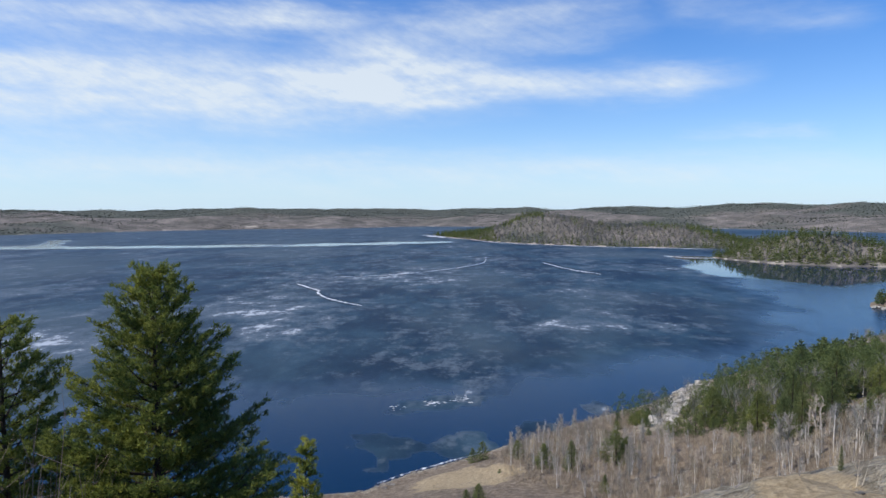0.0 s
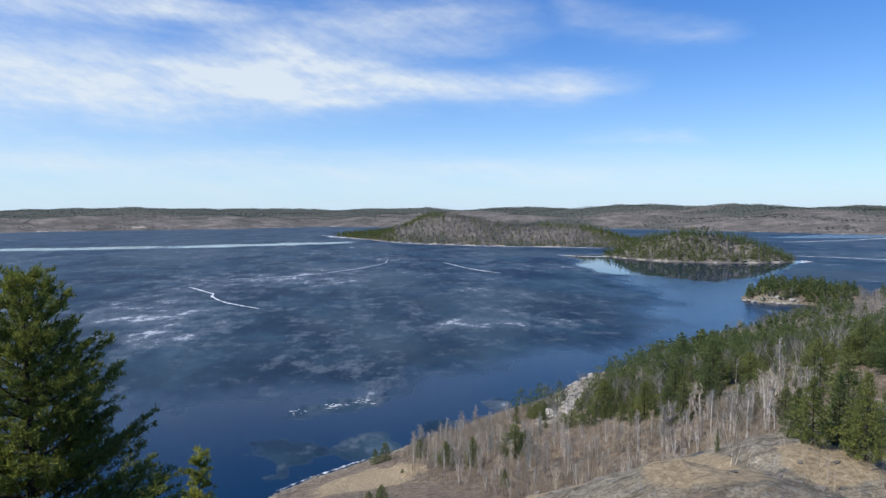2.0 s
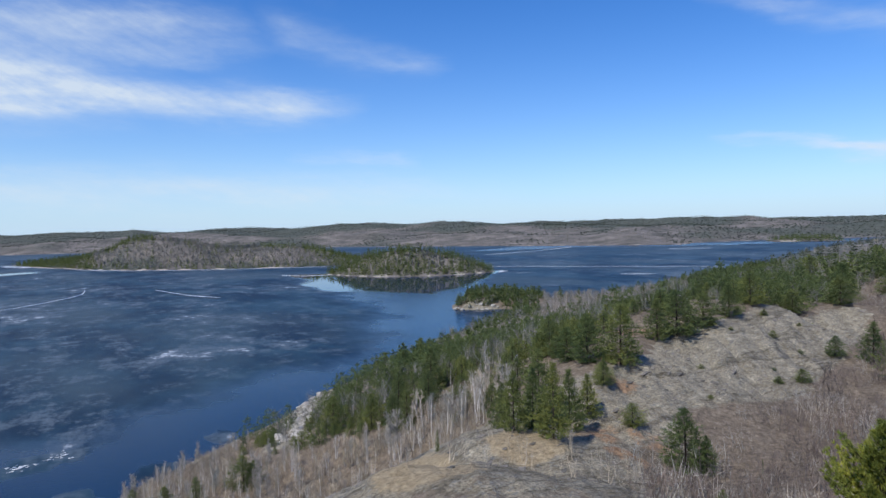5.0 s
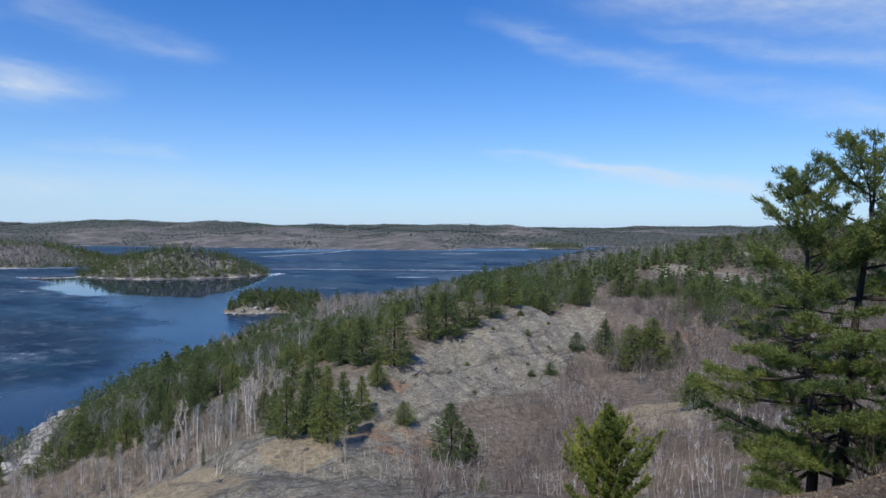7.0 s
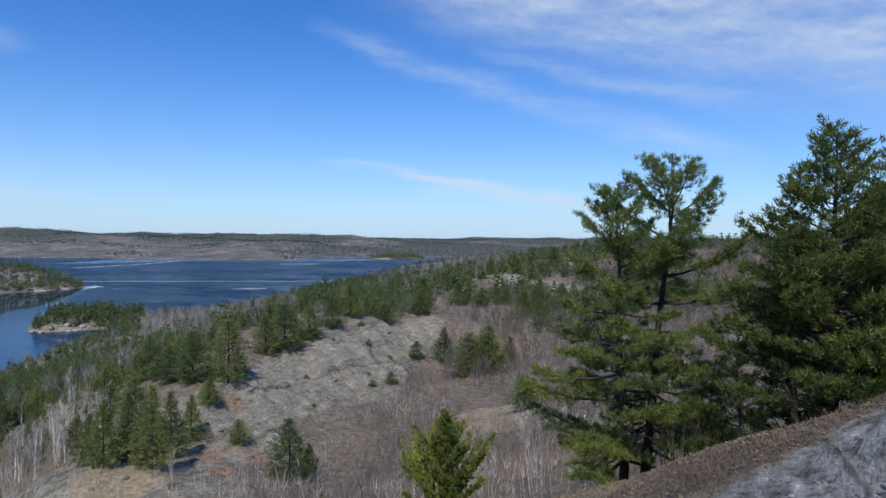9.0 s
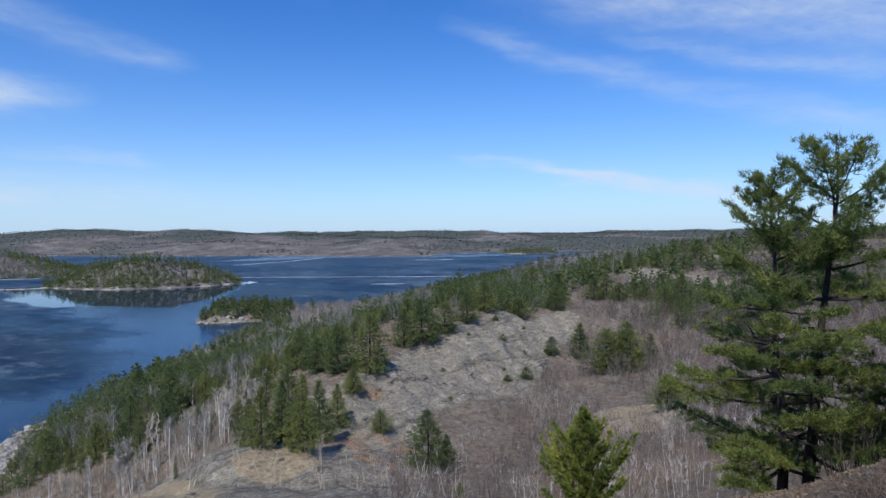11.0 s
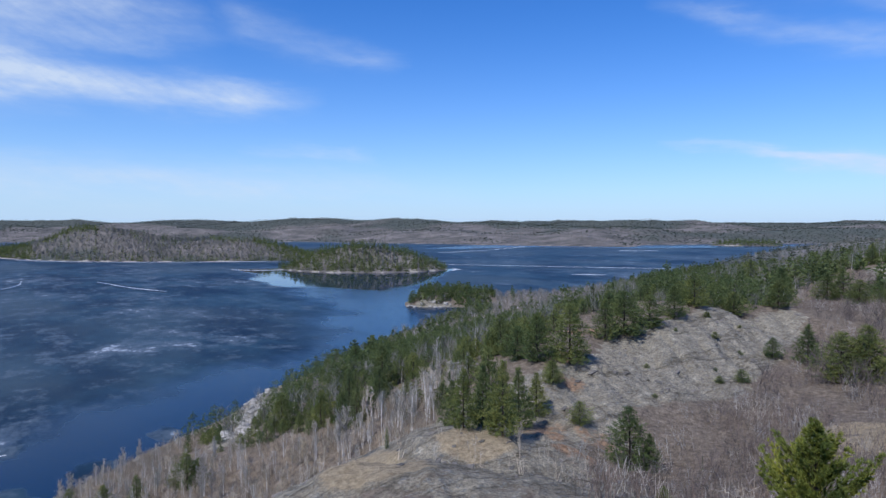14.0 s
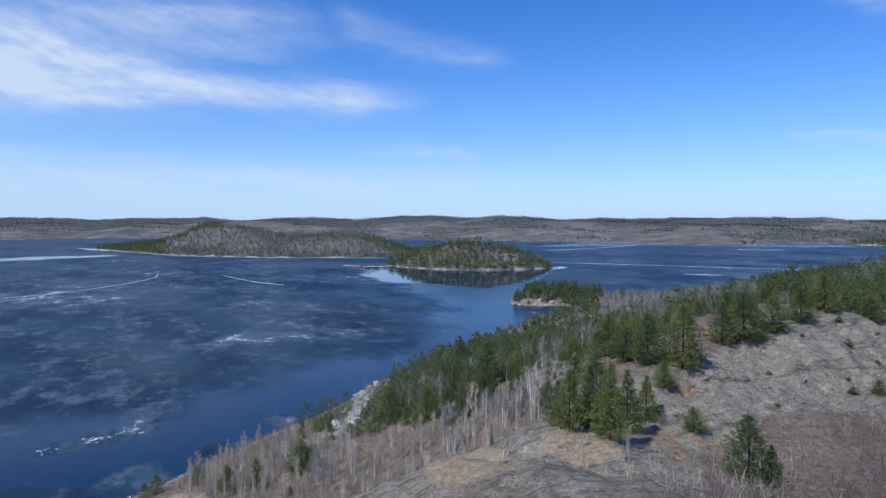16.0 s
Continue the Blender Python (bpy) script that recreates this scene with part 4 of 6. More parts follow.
def woods(x, y):
    """Chance of a conifer on the near land."""
    w = smooth(signed(x, y, WOOD), -1, 2) * np.clip(0.64 + 3.4 * (field(x, y, 16, 51, 3) - 0.45), 0.1, 0.96)
    w = np.maximum(w, 0.85 * smooth(signed(x, y, CREST_WOOD), -1, 3) * (field(x, y, 12, 58, 2) > 0.36))
    light_patch = np.exp(-(((x - 198) / 34) ** 2 + ((y - 261) / 26) ** 2)) + 0.9 * np.exp(-(((x - 302) / 30) ** 2 + ((y - 146) / 14) ** 2))
    w = w * (1 - 0.85 * np.clip(light_patch, 0, 1))
    w = np.maximum(w, 0.85 * smooth(signed(x, y, FRONT), -1, 3) * (field(x, y, 11, 59, 2) > 0.42))
    gap_az, gap_r = np.degrees(np.arctan2(x, y)), np.hypot(x, y)
    w = w * (1 - 0.93 * smooth(gap_az, 40.4, 41.4) * smooth(gap_az, 55, 49) * smooth(gap_r, 290, 330))
    tip = smooth(-np.hypot((x - 341) * 0.8, y - 459), -52, -38)
    w = np.maximum(w, tip * (signed(x, y, MAINLAND) > 4) * (gap_az < 41.2))
    w = np.maximum(w, 0.95 * smooth(signed(x, y, HILLTOP), -2, 4) * (field(x, y, 18, 52, 2) > 0.33))
    w = np.maximum(w, 0.5 * smooth(signed(x, y, BEHIND), 0, 10) * (field(x, y, 30, 53, 2) > 0.47))
    w = w * (1 - 0.92 * smooth(-off_line(x, y, [(52.6, 149.8), (54.6, 159.8), (61.7, 177.8), (70.8, 193.7), (89, 231.6)])[0], -6, -3))
    w = np.maximum(w, 0.75 * smooth(signed(x, y, MIDHILL), 0, 6) * (field(x, y, 15, 54, 2) > 0.43))
    w = w * (1 - smooth(signed(x, y, SLAB), -2.0, 0.0))
    for hx, hy in BALD:
        w = w * (1 - smooth(-np.hypot(x - hx, y - hy), -13, -9))
    return w


px, py = jitter((50, -90, 640, 520), 4.1, gen)
far_r = np.hypot(px, py)
keep = gen.uniform(0, 1, len(px)) < woods(px, py) * np.where(far_r > 330, 0.6, np.where(signed(px, py, CREST_WOOD) > 0, 0.97, 0.88))
keep &= land(px, py) > 1.0
px, py, far_r = px[keep], py[keep], far_r[keep]
order = np.argsort(far_r)
px, py, far_r = px[order], py[order], far_r[order]
NEAR_COUNT = 290
kinds = np.where(gen.uniform(0, 1, len(px)) < 0.9, gen.integers(0, 3, len(px)), gen.integers(3, 5, len(px)))
heights = gen.uniform(4.6, 10.6, len(px)) * (0.75 + 0.5 * field(px, py, 40, 55, 2)) * np.interp(far_r, [150, 300, 480, 500], [1.0, 0.85, 0.8, 1.05])
heights *= np.where(signed(px, py, CREST_WOOD) > -2, 1.12, 1.0) * np.where(kinds > 2, 0.85, 1.0)
for i in range(min(NEAR_COUNT, len(px))):
    plant(int(kinds[i]), px[i], py[i], heights[i], gen, gen.uniform(1.0, 1.35))


def scatter(soup_v, soup_f, x, y, z, h, gen, full=10.0, fat=(0.85, 1.2)):
    """Many copies of one small shape in one set of points and faces."""
    n, k = len(x), len(soup_v)
    a, s = gen.uniform(0, 6.28, n), h / full
    w = s * gen.uniform(*fat, n)
    c, d = np.cos(a) * w, np.sin(a) * w
    X = soup_v[None, :, 0] * c[:, None] - soup_v[None, :, 1] * d[:, None] + x[:, None]
    Y = soup_v[None, :, 0] * d[:, None] + soup_v[None, :, 1] * c[:, None] + y[:, None]
    Z = soup_v[None, :, 2] * s[:, None] + z[:, None]
    return np.stack([X, Y, Z], -1).reshape(-1, 3), (np.arange(n)[:, None, None] * k + soup_f[None]).reshape(-1, soup_f.shape[1])


def tri_mesh(name, sets, mat):
    v, f, n = [], [], 0
    for sv, sf in sets:
        v.append(sv)
        f.append(sf + n)
        n += len(sv)
    v, f = np.concatenate(v), np.concatenate(f)
    me = bpy.data.meshes.new(name)
    me.vertices.add(len(v))
    me.vertices.foreach_set("co", v.ravel())
    me.loops.add(f.size)
    me.loops.foreach_set("vertex_index", f.ravel().astype(np.int32))
    me.polygons.add(len(f))
    me.polygons.foreach_set("loop_start", (np.arange(len(f)) * f.shape[1]).astype(np.int32))
    me.update(calc_edges=True)
    me.materials.append(mat)
    return me


def stuff(name, sets, mat, label, category):
    return tagged(new(name, tri_mesh(name, sets, mat)), label, category, kind="stuff")


def small_conifer(gen, wide, levels, per, size):
    """A plainer conifer for far stands: bunches of blades on tiers that narrow to a point."""
    at, way, big = [], [], []
    for i in range(levels):
        q = (i + 0.3) / levels
        for k in range(per):
            a = 2 * math.pi * (k + gen.uniform(-0.4, 0.4)) / per + i
            out = np.array([math.cos(a), math.sin(a), 0])
            at.append(out * wide * (1 - q) * gen.uniform(0.15, 0.6) + np.array([0, 0, 0.3 + q * 9.2 + gen.uniform(-0.3, 0.3)]))
            way.append(out + np.array([0, 0, 0.15 + 0.9 * q]))
            big.append(size * (1.1 - 0.75 * q))
    big = np.array(big)
    v = blades(np.array(at), np.array(way), 2, big, big * 0.55, 0.35, gen).reshape(-1, 3)
    v = np.concatenate([v, [[-0.3, 0, 8.0], [0.3, 0, 8.0], [0, 0, 10.2]], [[0, -0.3, 8.0], [0, 0.3, 8.0], [0, 0, 10.0]]])
    return v, np.arange(len(v)).reshape(-1, 3)


def bare_crown(gen, n, wide, width):
    """A leafless crown: a fan of thin twigs off short stems."""
    at = np.stack([gen.normal(0, wide * 0.25, n), gen.normal(0, wide * 0.25, n), gen.uniform(0.5, 6.5, n)], 1)
    way = np.stack([gen.normal(0, 0.45, n), gen.normal(0, 0.45, n), np.ones(n)], 1)
    v = blades(at, way, 1, 4.2, width, 0.15, gen).reshape(-1, 3)
    return v, np.arange(len(v)).reshape(-1, 3)


rest = slice(NEAR_COUNT, None)
rx, ry, rh, rr = px[rest], py[rest], heights[rest], far_r[rest]
rz = land(rx, ry) - 0.2
mid = rr < 260
sets = []
for j in range(4):
    shape = conifer_shape(gen, (3.4, 3.2, 2.9, 3.5)[j], 10, 7, (FULL, CONE, CONE, FULL)[j], 2, 0.95, 6, 0.2, 0.2)[1]
    v = np.concatenate(shape.v)
    m = (np.arange(len(rx)) % 4 == j) & mid
    sets.append(scatter(v, np.arange(len(v)).reshape(-1, 3), rx[m], ry[m], rz[m], rh[m], gen, 10.0, (0.95, 1.3)))
stuff("slope_pines", sets, PINE, "green pines crowding the lake side of the ridge", "conifer woods")
sets = []
for j in range(4):
    v, f = small_conifer(gen, (4.6, 4.2, 3.4, 4.4)[j], 6, 5, 3.0)
    m = (np.arange(len(rx)) % 4 == j) & ~mid
    sets.append(scatter(v, f, rx[m], ry[m], rz[m], rh[m], gen))
stuff("ridge_pines", sets[:2], PINE, "green pines along the far side of the ridge", "conifer woods")
stuff("ridge_spruces", sets[2:], SPRUCE, "dark green spruces along the far side of the ridge", "conifer woods")

# -- birches: slim white stems and a haze of twigs
def birch_shape(gen, stems, twigs):
    trunks, limbs, fine = [], Soup(), []
    for s in range(stems):
        trunk = Soup()
        a = gen.uniform(0, 6.28)
        foot = np.array([math.cos(a), math.sin(a), 0]) * gen.uniform(0.05, 0.45) * (stems > 1)
        lean = gen.normal(0, 0.55, 2)
        top = gen.uniform(0.8, 1.0) * 10
        pts = [foot + np.array([lean[0] * q * q + gen.normal(0, 0.06), lean[1] * q * q + gen.normal(0, 0.06), q * top - 0.3]) for q in (0, 0.3, 0.6, 0.85, 1.0)]
        trunk.rod(pts, [0.12, 0.1, 0.07, 0.04, 0.014], 5)
        trunks.append(trunk)
        for k in range(twigs // stems):
            q = gen.uniform(0.3, 0.97)
            base = np.array([np.interp(q, (0, 0.3, 0.6, 0.85, 1.0), [p[i] for p in pts]) for i in range(3)])
            b = gen.uniform(0, 6.28)
            ln = gen.uniform(0.7, 2.1) * (1.15 - 0.6 * q)
            d = np.array([math.cos(b) * 0.6, math.sin(b) * 0.6, gen.uniform(0.55, 1.1)])
            end = base + unit(d) * ln
            limbs.rod([base, end], [0.024, 0.006], 3)
            n = 10
            fr = gen.uniform(0.3, 1.0, (n, 1))
            fine.append(blades(base + (end - base) * fr, np.repeat(unit(d)[None], n, 0), 1, 0.9, 0.055, 0.55, gen).reshape(-1, 3))
    tw = Soup()
    tw.tris(np.concatenate(fine))
    return trunks, limbs, tw


BIRCH_LABEL = "leafless white birch with slim pale stems"
BARE_LABEL = "leafless grey tree with a fine twiggy crown"
first_birch = []
for stems, twigs, bark, label in ((1, 34, BIRCH, BIRCH_LABEL), (2, 44, BIRCH, BIRCH_LABEL), (3, 48, BIRCH, BIRCH_LABEL), (1, 56, GREY_BARK, BARE_LABEL)):
    trunks, limbs, tw = birch_shape(gen, stems, twigs)
    root = tagged(new("birch_tree" if bark is BIRCH else "bare_tree"), label, "birch tree" if bark is BIRCH else "bare tree", "leafless trees on the slope")
    for t in trunks:
        part("trunk", t, bark, root)
    tw.add(np.concatenate(limbs.v), limbs.f)
    part("crown", tw, PALE_TWIGS, root, "fine pinkish-grey twigs")
    first_birch.append([root, False])


def plant_birch(kind, x, y, h, gen):
    m = pose_tree(x, y, h, gen, 0.1)
    if not first_birch[kind][1]:
        first_birch[kind][0].matrix_basis, first_birch[kind][1] = m, True
    else:
        copy_thing(first_birch[kind][0], m)


for x, y, h, k in ((60.8, 85.6, 9.8, 2), (62.3, 86.5, 8.6, 1), (61.9, 95.6, 9.2, 1), (61.9, 105.3, 10.2, 1), (79.2, 107.6, 10, 0), (65.7, 95.8, 7.6, 2), (62.4, 102.3, 9.3, 0), (54.4, 103.5, 10.8, 3), (56.4, 104.5, 9.4, 3), (67.4, 116, 7.6, 2), (39, 70, 5.2, 3), (59.5, 88, 8.4, 0)):
    plant_birch(k, x, y, h, gen)
bx, by = jitter((0, 78, 92, 190), 2.9, gen)
bm = (signed(bx, by, BIRCHES) > 0) & (gen.uniform(0, 1, len(bx)) < np.clip(0.3 + 1.6 * (field(bx, by, 18, 61, 2) - 0.34), 0.1, 0.85)) & (land(bx, by) > 0.8)
bm &= (signed(bx, by, FRONT) < 0) | (gen.uniform(0, 1, len(bx)) < 0.3)
bm &= off_line(bx, by, [(52.6, 149.8), (54.6, 159.8), (61.7, 177.8), (70.8, 193.7)])[0] > 6
bx, by = bx[bm], by[bm]
order = np.argsort(np.hypot(bx, by))[:300]
for i in order:
    plant_birch(int(gen.integers(0, 3)) if gen.uniform() < 0.8 else 3, bx[i], by[i], gen.uniform(3.6, 6.4), gen)

# the thicker part of the birch stand
tx, ty = jitter((2, 80, 86, 190), 2.3, gen)
tm = (signed(tx, ty, BIRCHES) > 1) & (signed(tx, ty, WOOD) < 6) & (np.hypot(tx, ty) < 205) & (land(tx, ty) > 0.8) & (gen.uniform(0, 1, len(tx)) < np.clip(0.34 + 3.2 * (field(tx, ty, 11, 64, 2) - 0.5), 0.03, 0.75))
tm &= signed(tx, ty, FRONT) < 2
tm &= off_line(tx, ty, [(52.6, 149.8), (54.6, 159.8), (61.7, 177.8), (70.8, 193.7)])[0] > 6
tx, ty = tx[tm], ty[tm]
stems_, twigs_ = [], []
for j in range(3):
    foot = gen.normal(0, 0.9, (4, 3)) * np.array([1, 1, 0]) - np.array([0, 0, 0.3])
    sv = blades(foot, np.tile([0.0, 0.0, 1.0], (4, 1)), 1, 8.0, 0.12, 0.16, gen).reshape(-1, 3)
    cv, cf = bare_crown(gen, 130, 3.2, 0.055)
    q = np.arange(len(tx)) % 3 == j
    hh, zz = gen.uniform(2.6, 5.0, q.sum()) * (0.7 + 0.7 * field(tx[q], ty[q], 15, 66, 2)), land(tx[q], ty[q])
    stems_.append(scatter(sv, np.arange(len(sv)).reshape(-1, 3), tx[q], ty[q], zz, hh, gen))
    twigs_.append(scatter(cv, cf, tx[q], ty[q], zz, hh, gen))
stuff("birch_stems", stems_, BIRCH, "crowded slim white birch stems on the slope", "birch stems")
stuff("birch_twigs", twigs_, TWIGS, "grey-brown haze of bare birch twigs", "birch twigs")

# leafless trees mixed into the woods, and farther birches
BARE_HILL = [(100.7, 53.7), (181, 72.5), (226.3, 97), (301.6, 110.8), (422, 109), (541, 71), (537, -131), (257.9, -95.8), (149.8, -12.9), (110.4, 23.3)]
mx, my = jitter((50, -110, 640, 520), 5.0, gen)
mm = (gen.uniform(0, 1, len(mx)) < np.where(signed(mx, my, WOOD) > 0, 0.42 * (1 - 0.7 * woods(mx, my)), 0.5 * smooth(signed(mx, my, BARE_HILL), 0, 12) * (field(mx, my, 25, 57, 2) > 0.4))) & (land(mx, my) > 1)
mm &= signed(mx, my, SLAB) < -2
for hx, hy in BALD:
    mm &= np.hypot(mx - hx, my - hy) > 12
mx, my = mx[mm], my[mm]
sets, hill_sets, stem_sets = [], [], []
on_hill = signed(mx, my, WOOD) < 0
for j in range(3):
    v, f = bare_crown(gen, 60, 3.4, 0.12)
    q = np.arange(len(mx)) % 3 == j
    hh = gen.uniform(5, 9.5, q.sum())
    zz = land(mx[q], my[q]) - 0.1
    for lot, part_of in ((sets, on_hill[q]), (hill_sets, ~on_hill[q])):
        lot.append(scatter(v, f, mx[q][~part_of], my[q][~part_of], zz[~part_of], hh[~part_of], gen))
    stem = np.concatenate([blades(np.array([[0.3 * i, 0.2 * i, -0.2]]), np.array([[0.05 * i, 0.04, 1.0]]), 1, 9.0, 0.11, 0.06, gen).reshape(-1, 3) for i in range(2)])
    inwood = ~on_hill[q]
    stem_sets.append(scatter(stem, np.arange(6).reshape(-1, 3), mx[q][inwood], my[q][inwood], zz[inwood], hh[inwood], gen))
stuff("bare_woods", sets, TWIGS, "leafless grey-brown trees among the conifers", "bare woods")
stuff("hill_bare_trees", hill_sets, BROWN, "leafless purple-brown trees on the open hill", "bare woods")
stuff("pale_stems", stem_sets, BIRCH, "slim white birch stems among the conifers", "birch stems")

# a pale stand of leafless aspens on the lake side of the ridge, and the low neck behind the point
ax, ay = jitter((150, 200, 480, 480), 3.4, gen)
pale_w = np.exp(-(((ax - 196) / 30) ** 2 + ((ay - 258) / 20) ** 2))
az_, ar_ = np.degrees(np.arctan2(ax, ay)), np.hypot(ax, ay)
neck = smooth(az_, 41.2, 42.0) * smooth(az_, 54, 49) * smooth(ar_, 300, 340) * 0.22
am = (gen.uniform(0, 1, len(ax)) < np.maximum(np.clip(1.5 * pale_w, 0, 0.9) * (pale_w > 0.25), neck)) & (land(ax, ay) > 1.0)
ax, ay = ax[am], ay[am]
sets, stem_sets = [], []
for j in range(3):
    v, f = bare_crown(gen, 44, 3.0, 0.14)
    q = np.arange(len(ax)) % 3 == j
    hh, zz = gen.uniform(5.5, 8.5, q.sum()), land(ax[q], ay[q]) - 0.1
    sets.append(scatter(v, f, ax[q], ay[q], zz, hh, gen))
    stem = blades(np.array([[0.2, 0.1, -0.2], [-0.3, 0.3, -0.2]]), np.array([[0.05, 0.04, 1.0], [-0.06, 0.05, 1.0]]), 1, 9.0, 0.2, 0.06, gen).reshape(-1, 3)
    stem_sets.append(scatter(stem, np.arange(6).reshape(-1, 3), ax[q], ay[q], zz, hh, gen))
stuff("aspen_twigs", sets, TWIGS, "pale grey leafless aspens on the lake side of the ridge", "bare woods")
stuff("aspen_stems", stem_sets, BIRCH, "slim pale aspen stems on the lake side of the ridge", "aspen stems")

# -- brown shrubs
def shrub_template(gen, n, width):
    at = np.stack([gen.normal(0, 2.0, n), gen.normal(0, 2.0, n), np.zeros(n) - 0.3], 1)
    way = np.stack([gen.normal(0, 0.24, n), gen.normal(0, 0.24, n), np.ones(n)], 1)
    a = blades(at, way, 1, 9.0, width, 0.1, gen)
    mid = at + unit(way) * gen.uniform(3, 7, (n, 1))
    b_ = blades(mid, way, 3, 3.6, width * 0.7, 0.55, gen)
    v = np.concatenate([a, b_]).reshape(-1, 3)
    return v, np.arange(len(v)).reshape(-1, 3)


def shrubs(name, pts, lo, hi, mat, label, n=15, width=0.24):
    x, y = pts
    sets = []
    for j in range(3):
        v, f = shrub_template(gen, n, width)
        q = np.arange(len(x)) % 3 == j
        sets.append(scatter(v, f, x[q], y[q], land(x[q], y[q]), gen.uniform(lo, hi, q.sum()), gen))
    stuff(name, sets, mat, label, "shrubs")


sx, sy = jitter((20, -120, 520, 120), 1.75, gen)
dens = smooth(signed(sx, sy, GULLY_SHRUBS), -3, 6) * np.clip(0.35 + 2.2 * (field(sx, sy, 16, 71, 3) - 0.4), 0, 1)
for hx, hy, hr in ((82.4, 28.8, 11), (95.5, 32.6, 9), (62.5, 43.3, 8), (70.6, 51.2, 7), (282.4, 90.9, 18), (301.5, 99.6, 15), (271.1, 67.9, 15), (289.2, 73.6, 13), (346.3, 78.6, 15)):
    dens = dens * (1 - 0.85 * smooth(-np.hypot(sx - hx, sy - hy), -hr, -hr * 0.5))
dens = dens * (1 - smooth(signed(sx, sy, SLAB), -2.5, 0.5))
sm = gen.uniform(0, 1, len(sx)) < dens * 0.85 * np.interp(np.hypot(sx, sy), [170, 260, 400], [1.3, 0.8, 0.25])
pale = gen.uniform(0, 1, sm.sum()) < 0.25
shrubs("gully_shrubs", (sx[sm][~pale], sy[sm][~pale]), 1.6, 4.2, BROWN, "leafless purple-brown shrubs filling the gully", 12, 0.19)
shrubs("pale_shrubs", (sx[sm][pale], sy[sm][pale]), 1.8, 4.2, PALE_TWIGS, "leafless pinkish-grey shrubs in the gully", 12, 0.14)
sx, sy = jitter((-5, 60, 100, 230), 2.2, gen)
sm = (signed(sx, sy, BIRCHES) > -3) & (gen.uniform(0, 1, len(sx)) < 0.7) & (land(sx, sy) > 0.8)
sx2, sy2 = jitter((-20, 100, 40, 172), 4.0, gen)
sm2 = (land(sx2, sy2) > 1.0) & (gen.uniform(0, 1, len(sx2)) < 0.22)
shrubs("shore_shrubs", (sx2[sm2], sy2[sm2]), 0.7, 2.2, TWIGS, "leafless grey-brown shrubs on the grassy bank", 12, 0.12)
shrubs("slope_shrubs", (sx[sm], sy[sm]), 1.2, 3.0, TWIGS, "leafless brown undergrowth below the birches")
sx, sy = jitter((50, 80, 620, 500), 5.5, gen)
sm = (signed(sx, sy, WOOD) > 0) & (gen.uniform(0, 1, len(sx)) < 0.5) & (land(sx, sy) > 1)
shrubs("wood_shrubs", (sx[sm], sy[sm]), 1.5, 3.5, BROWN, "leafless brown undergrowth between the conifers", 8, 0.4)
sx, sy = jitter((26, 2, 80, 34), 1.3, gen)
THICKET = [(28.2, 13.6), (44.3, 23.4), (62.3, 23.1), (70.2, 14.9), (60, 1.9), (36, 2.4)]
sm = (signed(sx, sy, THICKET) > 0) & (gen.uniform(0, 1, len(sx)) < 0.4)
shrubs("sapling_thicket", (sx[sm], sy[sm]), 1.6, 3.2, BROWN, "thicket of purple-brown leafless saplings", 14, 0.1)
sm = (signed(sx, sy, THICKET) > 0) & (gen.uniform(0, 1, len(sx)) < 0.2)
cx, cy = sx[sm], sy[sm]
sets = []
for j in range(3):
    foot = gen.normal(0, 0.8, (3, 3)) * np.array([1, 1, 0]) - np.array([0, 0, 0.3])
    v = blades(foot, np.tile([0.1, -0.1, 1.0], (3, 1)), 1, 9.0, 0.06, 0.1, gen)
    up = foot + np.array([0.05, -0.05, 0.5]) * 9.0
    v = np.concatenate([v, blades(up, np.tile([0.1, -0.1, 1.0], (3, 1)), 8, 3.2, 0.026, 0.35, gen)]).reshape(-1, 3)
    q = np.arange(len(cx)) % 3 == j
    sets.append(scatter(v, np.arange(len(v)).reshape(-1, 3), cx[q], cy[q], land(cx[q], cy[q]), gen.uniform(2.2, 4.8, q.sum()), gen))
stuff("birch_saplings", sets, BIRCH, "slim white leafless birch saplings in the gully", "birch saplings")

HOLLOW = [(31, 56), (40, 49), (52, 43), (60, 44), (61, 51), (50, 55), (42, 60), (34, 62)]
sx, sy = jitter((28, 40, 64, 64), 1.5, gen)
sm = (signed(sx, sy, HOLLOW) > 0) & (gen.uniform(0, 1, len(sx)) < 0.34)
sx, sy = sx[sm], sy[sm]
sets = []
for j in range(3):
    foot = gen.normal(0, 0.9, (2, 3)) * np.array([1, 1, 0]) - np.array([0, 0, 0.3])
    v = blades(foot, np.tile([0.0, 0.0, 1.0], (2, 1)), 2, 9.0, 0.17, 0.12, gen)
    up = foot + np.array([0, 0, 0.55]) * 9.0
    v = np.concatenate([v, blades(up, np.tile([0.0, 0.0, 1.0], (2, 1)), 6, 3.5, 0.1, 0.5, gen)]).reshape(-1, 3)
    q = np.arange(len(sx)) % 3 == j
    sets.append(scatter(v, np.arange(len(v)).reshape(-1, 3), sx[q], sy[q], land(sx[q], sy[q]), gen.uniform(1.8, 4.0, q.sum()), gen))
stuff("hollow_saplings", sets, PALE_TWIGS, "pale leafless saplings in the hollow between the rocks", "birch saplings")

